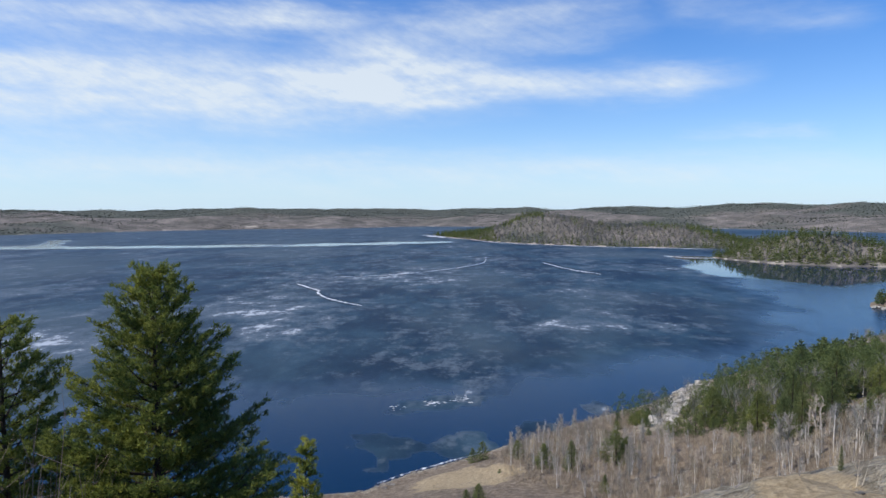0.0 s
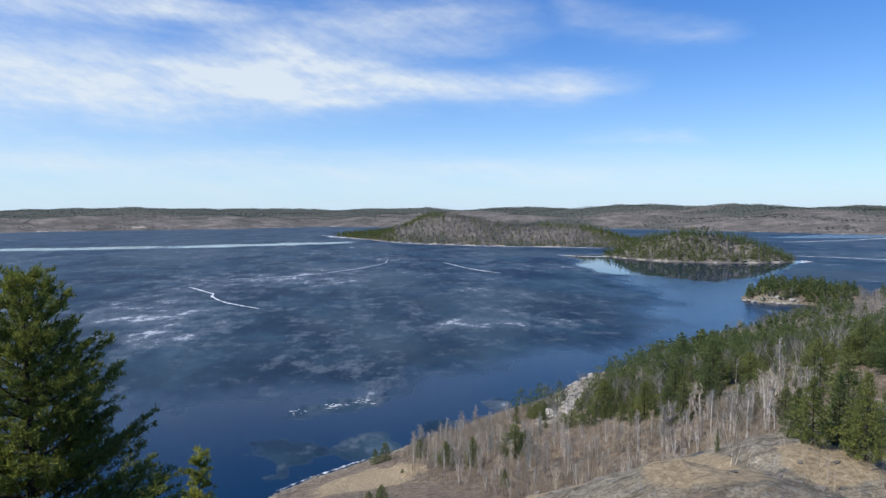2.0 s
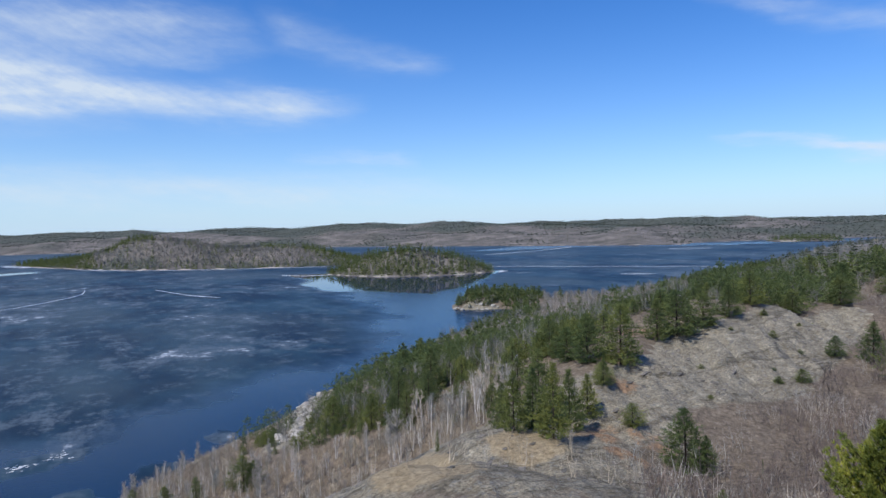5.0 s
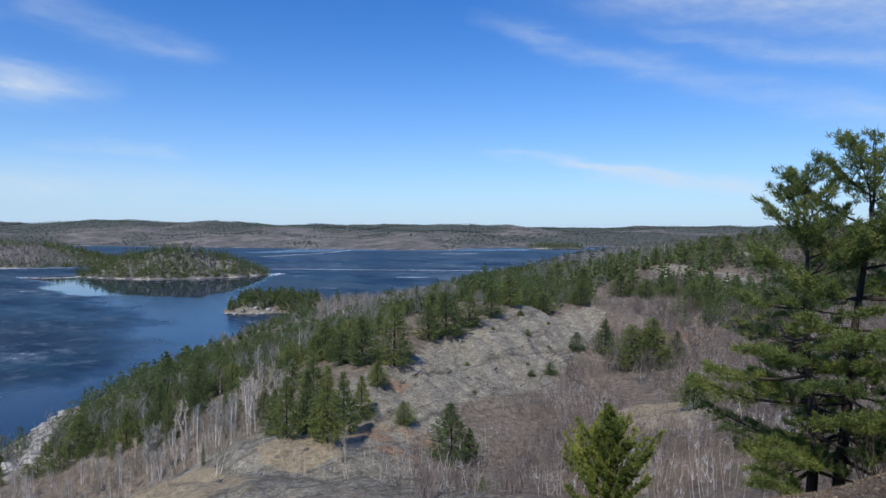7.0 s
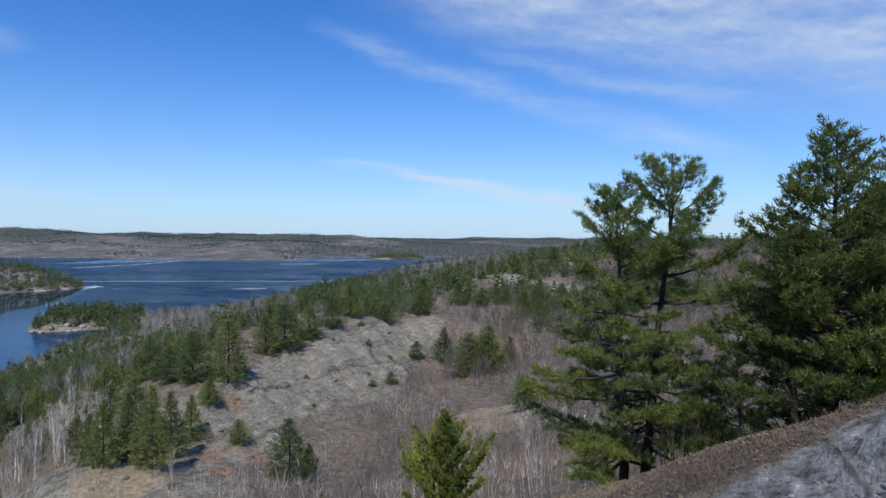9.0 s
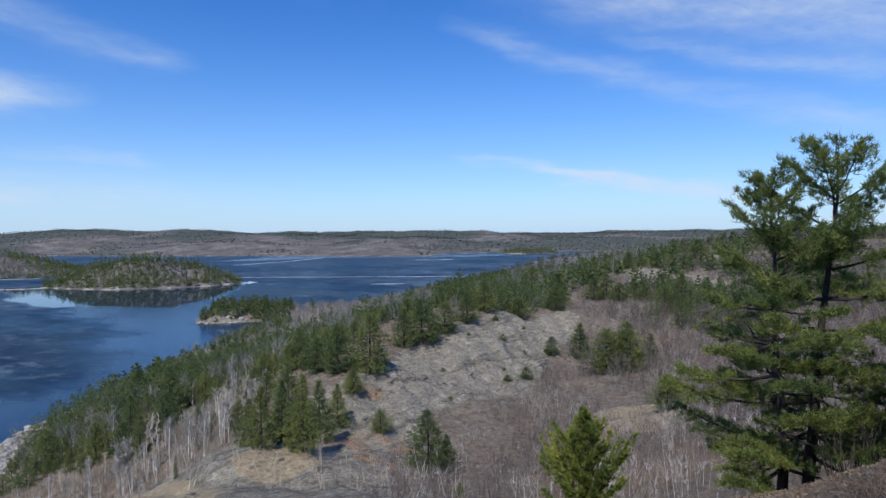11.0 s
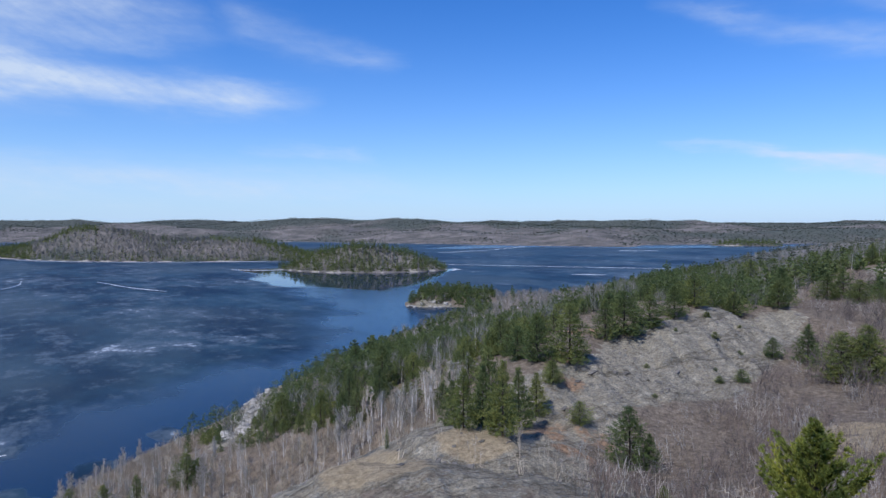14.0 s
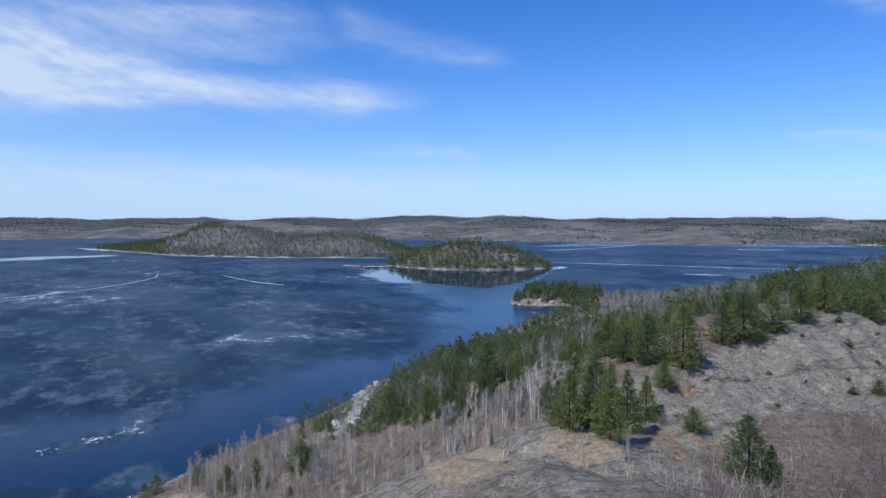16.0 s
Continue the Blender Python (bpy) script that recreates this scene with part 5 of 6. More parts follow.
# -- islands and the far shore
def stand(name, pts, h_lo, h_hi, leaf, label, category, levels=4, per=4, size=2.6, bare=False):
    x, y = pts
    sets = []
    for j in range(3):
        v, f = bare_crown(gen, 9, 6.0, 1.6) if bare else small_conifer(gen, 2.8 - 0.5 * j, levels, per, size)
        q = np.arange(len(x)) % 3 == j
        sets.append(scatter(v, f, x[q], y[q], land(x[q], y[q]) - 0.3, gen.uniform(h_lo, h_hi, q.sum()), gen))
    stuff(name, sets, leaf, label, category)


ix, iy = jitter((360, 750, 620, 1000), 5.5, gen)
on = (signed(ix, iy, SMALL_ISLE) > 3) & (gen.uniform(0, 1, len(ix)) < 0.92)
ix, iy = ix[on], iy[on]
pick = field(ix, iy, 45, 81, 3) + gen.normal(0, 0.12, len(ix)) > 0.31
edge = signed(ix, iy, SMALL_ISLE) < 14
pick |= edge
stand("islet_conifers", (ix[pick], iy[pick]), 8, 14, PINE, "olive green conifers covering a small island", "island woods", 5, 5, 2.3)
stand("islet_bare_trees", (ix[~pick], iy[~pick]), 7, 12, HAZED_TWIG, "leafless grey trees on a small island", "island woods", bare=True)
ix, iy = jitter((-50, 1150, 680, 2080), 9.0, gen)
s = signed(ix, iy, BIG_ISLE)
on = s > 4
ix, iy, s = ix[on], iy[on], s[on]
top = np.exp(-(((ix - 243) / 90) ** 2 + ((iy - 1640) / 90) ** 2))
pick = ((s < 26) & (gen.uniform(0, 1, len(ix)) < 0.5)) | (iy > 1750) | (ix < 130) & (iy > 1480) | (ix > 500) | (gen.uniform(0, 1, len(ix)) < 0.16) | (top > 0.35) & (ix < 250) | (np.hypot(ix - 475, iy - 1418) < 45)
stand("island_conifers", (ix[pick], iy[pick]), 8, 15, SPRUCE, "dark conifers round a long island", "island woods", 4, 4, 2.8)
stand("island_bare_trees", (ix[~pick], iy[~pick]), 8, 12, HAZED_TWIG, "leafless pinkish-grey trees on a long island", "island woods", bare=True)
ix, iy = jitter((1960, 980, 2200, 1220), 11.0, gen)
on = signed(ix, iy, LOW_ISLE) > 2
stand("low_isle_conifers", (ix[on], iy[on]), 10, 18, SPRUCE, "dark conifers on a low far island", "island woods", 3, 4, 3.2)

fx, fy = jitter((-2600, -1300, 4900, 4900), 22.5, gen)
fa = np.degrees(np.arctan2(fx, fy))
fs = signed(fx, fy, FAR_LAND)
on = (fs > 3) & (fs < 1900) & (fa > -42) & (fa < 108) & (np.hypot(fx, fy) < 4930)
for hx, hy, hr in CLEARINGS:
    on &= np.hypot(fx - hx, (fy - hy) * 0.7) > hr * 0.8
fx, fy, fs = fx[on], fy[on], fs[on]
pick = 0.55 * field(fx, fy, 330, 91, 4) + 0.45 * field(fx, fy, 150, 97, 2) + gen.normal(0, 0.015, len(fx)) + 0.2 * smooth(fs, 600, 1000) > 0.515
stand("far_conifers", (fx[pick], fy[pick]), 5, 8, FAR_LEAF, "dark conifer woods on the far hills", "far woods", 1, 4, 7.5)
open_land = (field(fx, fy, 170, 95, 2) > 0.66) & (fs < 500)
pick = pick | open_land
stand("far_bare_woods", (fx[~pick], fy[~pick]), 4, 7, HAZED_TWIG, "grey-brown leafless woods on the far hills", "far woods", bare=True)

hx, hy = jitter((450, -1000, 4300, 1500), 24.0, gen)
ha, hr = np.degrees(np.arctan2(hx, hy)), np.hypot(hx, hy)
on = (signed(hx, hy, MAINLAND) > 4) & (hr > 560) & (hr < 3300) & (ha > 56) & (ha < 106) & (land(hx, hy) > 1)
hx, hy = hx[on], hy[on]
pick = field(hx, hy, 150, 93, 3) + gen.normal(0, 0.08, len(hx)) > 0.52
stand("inland_conifers", (hx[pick], hy[pick]), 7, 12, FAR_LEAF, "dark conifer woods on the hills inland", "far woods", 3, 4, 3.6)
stand("inland_bare_woods", (hx[~pick], hy[~pick]), 6, 10, HAZED_TWIG, "grey-brown leafless woods on the hills inland", "far woods", bare=True)

# ---- the trees close to the lookout ----
NEEDLE = leaf_material("long_pine_needles", (0.095, 0.132, 0.044), (0.29, 0.335, 0.115), 0.6, 0.48)
RED_NEEDLE = leaf_material("bushy_pine_needles", (0.095, 0.13, 0.036), (0.27, 0.3, 0.085), 0.6, 0.48)
NEEDLE_DARK = leaf_material("red_pine_needles", (0.068, 0.098, 0.03), (0.2, 0.236, 0.072), 0.6, 0.44)


def near_pine(name, label, category, x, y, h, gen, leaf, limbs, reach, rise, lean=(0, 0), sub=0.16, needles=17, length=0.15, width=0.042, bare=0.1, trunk_r=0.16, droop=0.08, lush=1.0, start=0.2, bush=1.0, tip=0.1, tiers=0, lift=0.25):
    """A pine built limb by limb: bent limbs off the trunk, side shoots on each, a tuft of needles along every shoot."""
    root = tagged(new(name), label, category)
    root.matrix_basis = Matrix.Translation((x, y, height_at(x, y) - 0.12))
    wob = gen.normal(0, 0.05, (8, 2))
    axis = lambda q: np.array([lean[0] * q + np.interp(q * 7, range(8), wob[:, 0]), lean[1] * q + np.interp(q * 7, range(8), wob[:, 1]), q * h])
    stem = Soup()
    qs = np.linspace(-0.03, 1, 9)
    stem.rod([axis(max(q, 0)) + np.array([0, 0, min(q, 0) * h]) for q in qs], [trunk_r * (1 - 0.93 * max(q, 0) ** 1.1) for q in qs], 9)
    part("trunk", stem, BARK, root)
    for i in range(limbs):
        q = bare + (0.985 - bare) * ((i + gen.uniform(-0.4, 0.4)) / limbs)
        if tiers and q < 0.72:
            q = (math.floor(q * tiers) + 0.5 + gen.uniform(-0.13, 0.13)) / tiers
        q = min(max(q, 0.04), 0.985)
        a = i * 2.39996 + gen.uniform(-0.5, 0.5)
        out = np.array([math.cos(a), math.sin(a), 0.0])
        side = np.array([-out[1], out[0], 0.0])
        ln = reach(q) * gen.uniform(0.68, 1.12)
        up = rise(q) + gen.normal(0, 0.08)
        base = axis(q)
        knots_ = [base + out * ln * s + np.array([0, 0, ln * (up * s - droop * math.sin(s * 3.14) + tip * s * s)]) + side * gen.normal(0, 0.03) * ln for s in (0, 0.25, 0.5, 0.75, 1.0)]
        wood = Soup()
        r0 = 0.012 + 0.016 * ln
        wood.rod(knots_, [r0, r0 * 0.8, r0 * 0.6, r0 * 0.4, 0.006], 5)
        at, way = [], []
        on = lambda s: np.array([np.interp(s, (0, 0.25, 0.5, 0.75, 1.0), [k[j] for k in knots_]) for j in range(3)])
        steps_ = max(3, int(ln * (1 - start * 0.6) / (sub * (0.62 if tiers and q > 0.6 else 1.0))))
        for j in range(steps_):
            s = start + (1 - start) * (j + gen.uniform(0, 0.6)) / steps_
            p = on(min(s, 1))
            sg = 1 if j % 2 else -1
            d = unit(out * gen.uniform(0.5, 1.0) + side * sg * gen.uniform(0.4, 1.0) + np.array([0, 0, lift + 0.5 * max(up, 0)]))
            sl = bush * min(0.95, 0.3 + 0.36 * ln * (1.15 - s)) * gen.uniform(0.6, 1.2)
            wood.rod([p, p + d * sl], [0.01, 0.004], 3)
            for k in np.arange(0.25, 1.01, 0.095 / max(sl, 0.2) / lush):
                at.append(p + d * sl * k + gen.normal(0, 0.045, 3))
                way.append(d * 0.7 + np.array([0, 0, 0.55]))
        for k in np.linspace(0.8, 1.0, 4):
            at.append(on(k))
            way.append(out + np.array([0, 0, 0.6]))
        limb = part("limb", wood, BARK, root)
        tuft = Soup()
        tuft.tris(blades(np.array(at), np.array(way), needles, length, width, 0.72, gen, 0.04))
        part("needle_spray", tuft, leaf, limb)
    top = Soup()
    top.tris(blades(np.repeat(axis(1.0)[None], 3, 0) + np.array([[0, 0, -0.3], [0, 0, -0.15], [0, 0, 0]]), np.repeat(np.array([[0, 0, 1.0]]), 3, 0), 14, length * 1.2, width, 0.4, gen))
    part("leader", top, leaf, root)
    return root


gen = np.random.default_rng(23)


def spot(az, r):
    """A place by its direction and distance from where the camera is held when it faces that way."""
    face = radians(min(max(az, 0.0), 64.0))
    return HELD * math.sin(face) + r * math.sin(radians(az)), HELD * (math.cos(face) - 1) + r * math.cos(radians(az))


def crown_to(x, y, top):
    """The height a tree at x, y has if its top stands at that level."""
    return top - height_at(x, y)


# twin white pines with layered limbs and thin tops
x, y = spot(81.7, 20)
near_pine("white_pine", "tall white pine with layered limbs and an open top", "pine tree", x, y, crown_to(x, y, 66.8), gen, NEEDLE, 50,
          lambda q: 2.8 * np.interp(q, [0, 0.12, 0.5, 0.62, 0.8, 1], [0.5, 0.95, 1.0, 0.6, 0.38, 0.1]), lambda q: np.interp(q, [0, 0.55, 0.7, 1], [-0.08, 0.05, 0.6, 1.3]), (-0.15, 0.2), trunk_r=0.15, bush=1.2, sub=0.18, start=0.34, tiers=11, lift=0.04, needles=24, width=0.022, length=0.16, lush=1.0)
x, y = spot(83.6, 20.6)
near_pine("white_pine", "tall white pine with upswept limbs reaching to one side", "pine tree", x, y, crown_to(x, y, 67.35), gen, NEEDLE, 52,
          lambda q: 2.85 * np.interp(q, [0, 0.12, 0.5, 0.65, 0.85, 1], [0.45, 0.9, 1.0, 0.82, 0.54, 0.1]), lambda q: np.interp(q, [0, 0.55, 0.7, 1], [-0.05, 0.05, 0.55, 1.2]), (0.1, -0.75), trunk_r=0.17, bush=1.2, sub=0.18, start=0.34, tiers=11, lift=0.04, needles=24, width=0.022, length=0.16, lush=1.0)
# the dense dark pines on the brow beside them
for az, r, top, rc, n in ((97.1, 18, 67.8, 2.6, 78), (94.4, 20.5, 64.4, 1.5, 30), (101.7, 19.5, 67.4, 2.4, 56), (106.7, 22, 68.2, 2.6, 46)):
    x, y = spot(az, r)
    near_pine("pine_tree", "dense dark green pine on the rocky brow", "pine tree", x, y, crown_to(x, y, top), gen, NEEDLE_DARK, n,
              lambda q: rc * np.interp(q, [0, 0.15, 0.4, 0.8, 1], [0.8, 1.0, 0.85, 0.36, 0.08]), lambda q: 0.05 + 0.45 * q, (0, 0), 0.16, 15, 0.15, 0.03, 0.05, 0.14, 0.02, 1.0, 0.1, 1.25, 0.2)
for az, r, top, rc in ((90.6, 18.6, 62.6, 1.0), (88.6, 20, 61.2, 0.8), (99.1, 17.5, 63.2, 0.9)):
    x, y = spot(az, r)
    near_pine("pine_sapling", "small green pine sapling at the edge of the rock", "pine tree", x, y, crown_to(x, y, top), gen, NEEDLE, 24,
              lambda q: rc * np.interp(q, [0, 0.2, 1], [0.8, 1.0, 0.12]), lambda q: 0.2 + 0.5 * q, (0, 0), 0.13, 16, 0.14, 0.024, 0.05, 0.04, 0.02, 1.0, 0.2)
# the bushy pine on the lake side and its neighbour
x, y = spot(-24.4, 22)
near_pine("red_pine", "bushy green pine with a ragged pointed crown above the lake", "pine tree", x, y, crown_to(x, y, 63.45), gen, RED_NEEDLE, 120,
          lambda q: 4.0 * np.interp(q, [0, 0.2, 0.35, 0.5, 0.7, 0.86, 1], [0.8, 1.0, 0.95, 0.66, 0.47, 0.25, 0.06]), lambda q: np.interp(q, [0, 0.5, 1], [0.02, 0.25, 0.9]), (0.1, 0), 0.18, 16, 0.16, 0.036, 0.06, 0.2, 0.06, 1.0, 0.12, 1.5, 0.25)
x, y = spot(-34.5, 26)
near_pine("red_pine", "dense green pine with a rounded crown above the lake", "pine tree", x, y, crown_to(x, y, 61.7), gen, RED_NEEDLE, 90,
          lambda q: 2.9 * np.interp(q, [0, 0.2, 0.5, 0.8, 1], [0.8, 1.0, 0.85, 0.55, 0.15]), lambda q: 0.1 + 0.45 * q, (0, 0), 0.2, 15, 0.16, 0.038, 0.06, 0.2, 0.04, 1.0, 0.15, 1.5, 0.2)
x, y = spot(-12.2, 26)
near_pine("spruce_sapling", "slim young spruce with a thin brownish tip", "spruce tree", x, y, crown_to(x, y, 56.2), gen, CEDAR, 46,
          lambda q: 1.1 * np.interp(q, [0, 0.2, 0.66, 0.8, 1], [0.9, 1.0, 0.4, 0.12, 0.04]), lambda q: 0.1 + 0.6 * q, (0, 0), 0.12, 20, 0.13, 0.034, 0.05, 0.07, 0.05, 1.0, 0.15, 1.5)


# the cedar below the lookout: flat upright sprays
def cedar(x, y, h, gen):
    root = tagged(new("cedar_tree"), "young yellow-green cedar with flat upright sprays", "cedar tree")
    root.matrix_basis = Matrix.Translation((x, y, height_at(x, y) - 0.1))
    stem = Soup()
    stem.rod([(0, 0, -0.3), (0.05, 0, h * 0.5), (0, 0.04, h)], [0.09, 0.06, 0.012], 7)
    part("trunk", stem, BARK, root)
    for i in range(78):
        q = 0.02 + 0.96 * i / 78
        a = i * 2.39996 + gen.uniform(-0.4, 0.4)
        out = np.array([math.cos(a), math.sin(a), 0.0])
        ln = 1.55 * np.interp(q, [0, 0.25, 0.5, 0.7, 0.86, 1], [1.0, 0.98, 0.7, 0.38, 0.18, 0.05]) * gen.uniform(0.5, 1.2)
        base, end = np.array([0, 0, q * h]), np.array([0, 0, q * h]) + out * ln * 0.85 + np.array([0, 0, ln * gen.uniform(0.6, 1.3)])
        wood, leafy = Soup(), Soup()
        wood.rod([base, end], [0.014, 0.004], 4)
        n = max(14, int(ln * 55))
        fr = 0.28 + 0.72 * (np.arange(n)[:, None] + gen.uniform(0, 1, (n, 1))) / n
        at = base + (end - base) * fr + gen.normal(0, 0.05, (n, 3))
        way = np.repeat((out * 0.6 + np.array([0, 0, 0.8]))[None], n, 0)
        leafy.tris(blades(at, way, 11, 0.13, 0.026, 0.42, gen))
        limb = part("limb", wood, BARK, root)
        part("leaf_spray", leafy, CEDAR, limb)
    return root


x, y = spot(66.4, 18)
cedar(x, y, crown_to(x, y, 60.3), gen)

# leafless saplings and bushes beside the lookout
def bare_bush(name, label, x, y, h, gen, stems, mat, spread=0.25):
    root = tagged(new(name), label, "bush", "leafless bushes near the lookout")
    root.matrix_basis = Matrix.Translation((x, y, height_at(x, y) - 0.08))
    for i in range(stems):
        a, stem = gen.uniform(0, 6.28), Soup()
        d = np.array([math.cos(a) * spread, math.sin(a) * spread, 1.0]) * h * gen.uniform(0.6, 1.0)
        p = np.array([math.cos(a), math.sin(a), 0]) * 0.12
        bend = gen.normal(0, 0.06 * h, 3)
        stem.rod([p, p + d * 0.5 + bend * 0.6, p + d], [0.022, 0.014, 0.004], 4)
        for k in range(7):
            s = gen.uniform(0.3, 0.95)
            q = p + d * s + bend * 0.6 * (1 - abs(2 * s - 1))
            e = q + unit(d + gen.normal(0, 0.5 * h, 3)) * h * gen.uniform(0.08, 0.22)
            stem.rod([q, e], [0.008, 0.003], 3)
        part("stem", stem, mat, root)
    return root


for az, r, h, n, mat in ((86.6, 19, 2.6, 12, BARK), (88.2, 18.5, 2.2, 9, BARK), (95.1, 16.6, 1.4, 6, BARK), (85.5, 18, 1.6, 8, BARK)):
    bare_bush("bare_bush", "dark leafless bush beneath the pines", *spot(az, r), h, gen, n, mat)
for az, r, top, n, mat in ((-33.9, 19, 60.6, 8, BROWN), (-32, 18, 59.6, 3, GREY_BARK), (-35.2, 17, 60.2, 9, BROWN), (-30.4, 20, 58.4, 7, BROWN), (-31, 17, 58.6, 2, BIRCH), (-33, 16, 59.2, 8, BROWN)):
    x, y = spot(az, r)
    bare_bush("bare_sapling", "leafless pinkish-grey sapling on the slope above the lake", x, y, crown_to(x, y, top), gen, n, mat, 0.2)

# ---- stones ----
def stone_mesh(name, gen, flat, mat):
    bm = bmesh.new()
    bmesh.ops.create_icosphere(bm, subdivisions=2, radius=1.0)
    for v in bm.verts:
        n = noise.noise(v.co * 1.1 + Vector((gen.uniform(-0.02, 0.02), flat * 9, 3))) * 0.6
        v.co *= 0.85 + n
        v.co.z = max(v.co.z * flat, -0.35)
    me = bpy.data.meshes.new(name)
    bm.to_mesh(me)
    bm.free()
    me.materials.append(mat)
    return me


STONE, nt, b = material("stone", 0.9, 0, 0.25)
P = place_of(nt)
o = nt.nodes.new("ShaderNodeObjectInfo")
col = ramp(nt, noise_tex(nt, P, 2.5, 7, 0.65), [(0.3, (0.10, 0.095, 0.09)), (0.55, (0.22, 0.205, 0.185)), (0.8, (0.38, 0.36, 0.33))])
col = mix(nt, 1.0, col, ramp(nt, o.outputs["Random"], [(0.0, (0.6, 0.6, 0.6)), (1.0, (1.1, 1.07, 1.03))]), "MULTIPLY")
nt.links.new(col, b.inputs["Base Color"])
bump(nt, b, noise_tex(nt, P, 5, 6), 0.6, 0.1)
PALE_STONE, nt, b = material("pale_shore_rock", 0.9, 0, 0.25)
P = place_of(nt)
col = ramp(nt, noise_tex(nt, P, 0.9, 8, 0.7), [(0.3, (0.17, 0.155, 0.135)), (0.5, (0.35, 0.335, 0.3)), (0.75, (0.58, 0.555, 0.51))])
nt.links.new(col, b.inputs["Base Color"])
bump(nt, b, noise_tex(nt, P, 2.5, 7, 0.7), 0.8, 0.3)
SLATE, nt, b = material("slate_chips", 0.85, 0, 0.3)
P = place_of(nt)
o = nt.nodes.new("ShaderNodeObjectInfo")
col = ramp(nt, noise_tex(nt, P, 6, 6, 0.7), [(0.3, (0.07, 0.074, 0.08)), (0.55, (0.19, 0.198, 0.206)), (0.8, (0.38, 0.39, 0.395))])
col = mix(nt, 1.0, col, ramp(nt, o.outputs["Random"], [(0.0, (0.5, 0.5, 0.52)), (1.0, (1.25, 1.24, 1.2))]), "MULTIPLY")
nt.links.new(col, b.inputs["Base Color"])
bump(nt, b, noise_tex(nt, P, 18, 5), 0.6, 0.03)


def block_mesh(name, gen, flat, mat):
    """A split block of bedrock: a box with every corner pushed about and its top tilted."""
    bm = bmesh.new()
    bmesh.ops.create_cube(bm, size=2.0)
    bmesh.ops.subdivide_edges(bm, edges=[e for e in bm.edges if abs((e.verts[0].co - e.verts[1].co).x) > 1], cuts=1)
    tilt = gen.normal(0, 0.25, 2)
    for v in bm.verts:
        v.co.x, v.co.y = v.co.x * gen.uniform(0.7, 1.3), v.co.y * gen.uniform(0.35, 0.75)
        v.co.z = v.co.z * flat * gen.uniform(0.7, 1.3) + (tilt[0] * v.co.x + tilt[1] * v.co.y) * (v.co.z > 0)
    bmesh.ops.triangulate(bm, faces=bm.faces)
    me = bpy.data.meshes.new(name)
    bm.to_mesh(me)
    bm.free()
    me.materials.append(mat)
    return me


SLATES = [block_mesh("stone", gen, f, SLATE) for f in (0.25, 0.4, 0.55, 0.3, 0.7)]
BLOCKS = [block_mesh("rock", gen, f, STONE) for f in (0.16, 0.22, 0.3, 0.18, 0.38)]
STONES = [stone_mesh("stone", gen, f, STONE) for f in (0.45, 0.6, 0.8, 0.35)]
PALE_STONES = [stone_mesh("boulder", gen, f, PALE_STONE) for f in (0.7, 0.9, 1.1, 0.6)]


def lay_stones(name, label, group, pts, lo, hi, meshes, strike=None):
    """Stones on the ground at the places given, turned at random or along the strike of the rock."""
    for x, y in pts:
        s = gen.uniform(lo, hi)
        turn = gen.uniform(0, 6.28) if strike is None else strike + gen.normal(0, 0.3)
        ob = tagged(new(name, meshes[int(gen.integers(0, len(meshes)))]), label, "rock", group)
        ob.matrix_basis = Matrix.Translation((x, y, height_at(x, y) - 0.04 * s)) @ Euler((0, 0, turn)).to_matrix().to_4x4() @ Matrix.Diagonal((s * gen.uniform(0.8, 1.5), s, s * gen.uniform(0.6, 1.0), 1))


def strewn(outline, count, margin=1.0):
    """Places at random inside an outline."""
    xs, ys = [p[0] for p in outline], [p[1] for p in outline]
    pts = [(gen.uniform(min(xs), max(xs)), gen.uniform(min(ys), max(ys))) for _ in range(count * 5)]
    on = signed(np.array([p[0] for p in pts]), np.array([p[1] for p in pts]), outline) > margin
    return [p for p, k in zip(pts, on) if k][:count]


shore_pts = []
for k in range(110):
    i = 3 + 9 * k / 110
    a, c = SHORE[int(i)], SHORE[int(i) + 1]
    f = i - int(i)
    shore_pts.append((a[0] + (c[0] - a[0]) * f + gen.normal(1.2, 1.6), a[1] + (c[1] - a[1]) * f - abs(gen.normal(2.0, 2.0))))
lay_stones("boulder", "grey weathered boulder on the lake shore", "boulders on the shore", shore_pts, 0.25, 0.9, STONES)
lay_stones("boulder", "pale weathered boulder on the lake shore", "boulders on the shore", [(54.6 + 34.3 * k / 60 + gen.normal(0, 2.5), 159.8 + 71.9 * k / 60 + gen.normal(0, 2.5)) for k in range(75)], 0.7, 2.2, PALE_STONES)
lay_stones("boulder", "pale boulder below the wooded point", "boulders on the shore", [(289 + 30 * k / 22 + gen.normal(0, 2), 436 - 20.4 * k / 22 + gen.normal(0, 1.5)) for k in range(22)], 0.8, 2.0, PALE_STONES)
lay_stones("rock", "grey lichen-covered rock on the bare slope", "rocks on the slope", strewn(APRON, 110), 0.12, 0.5, BLOCKS, 0.5)
lay_stones("rock", "split grey block of bedrock on the bare slab", "blocks on the slab", strewn(SLAB, 150), 0.12, 0.6, BLOCKS, 0.5)
lay_stones("rock", "flat pale rock on the knoll", "rocks on the slope", [(30 + 14 * k / 40 + gen.normal(0, 1.6), 50.5 - 9 * k / 40 + gen.normal(0, 2.0)) for k in range(26)], 0.15, 0.6, BLOCKS, 0.9)
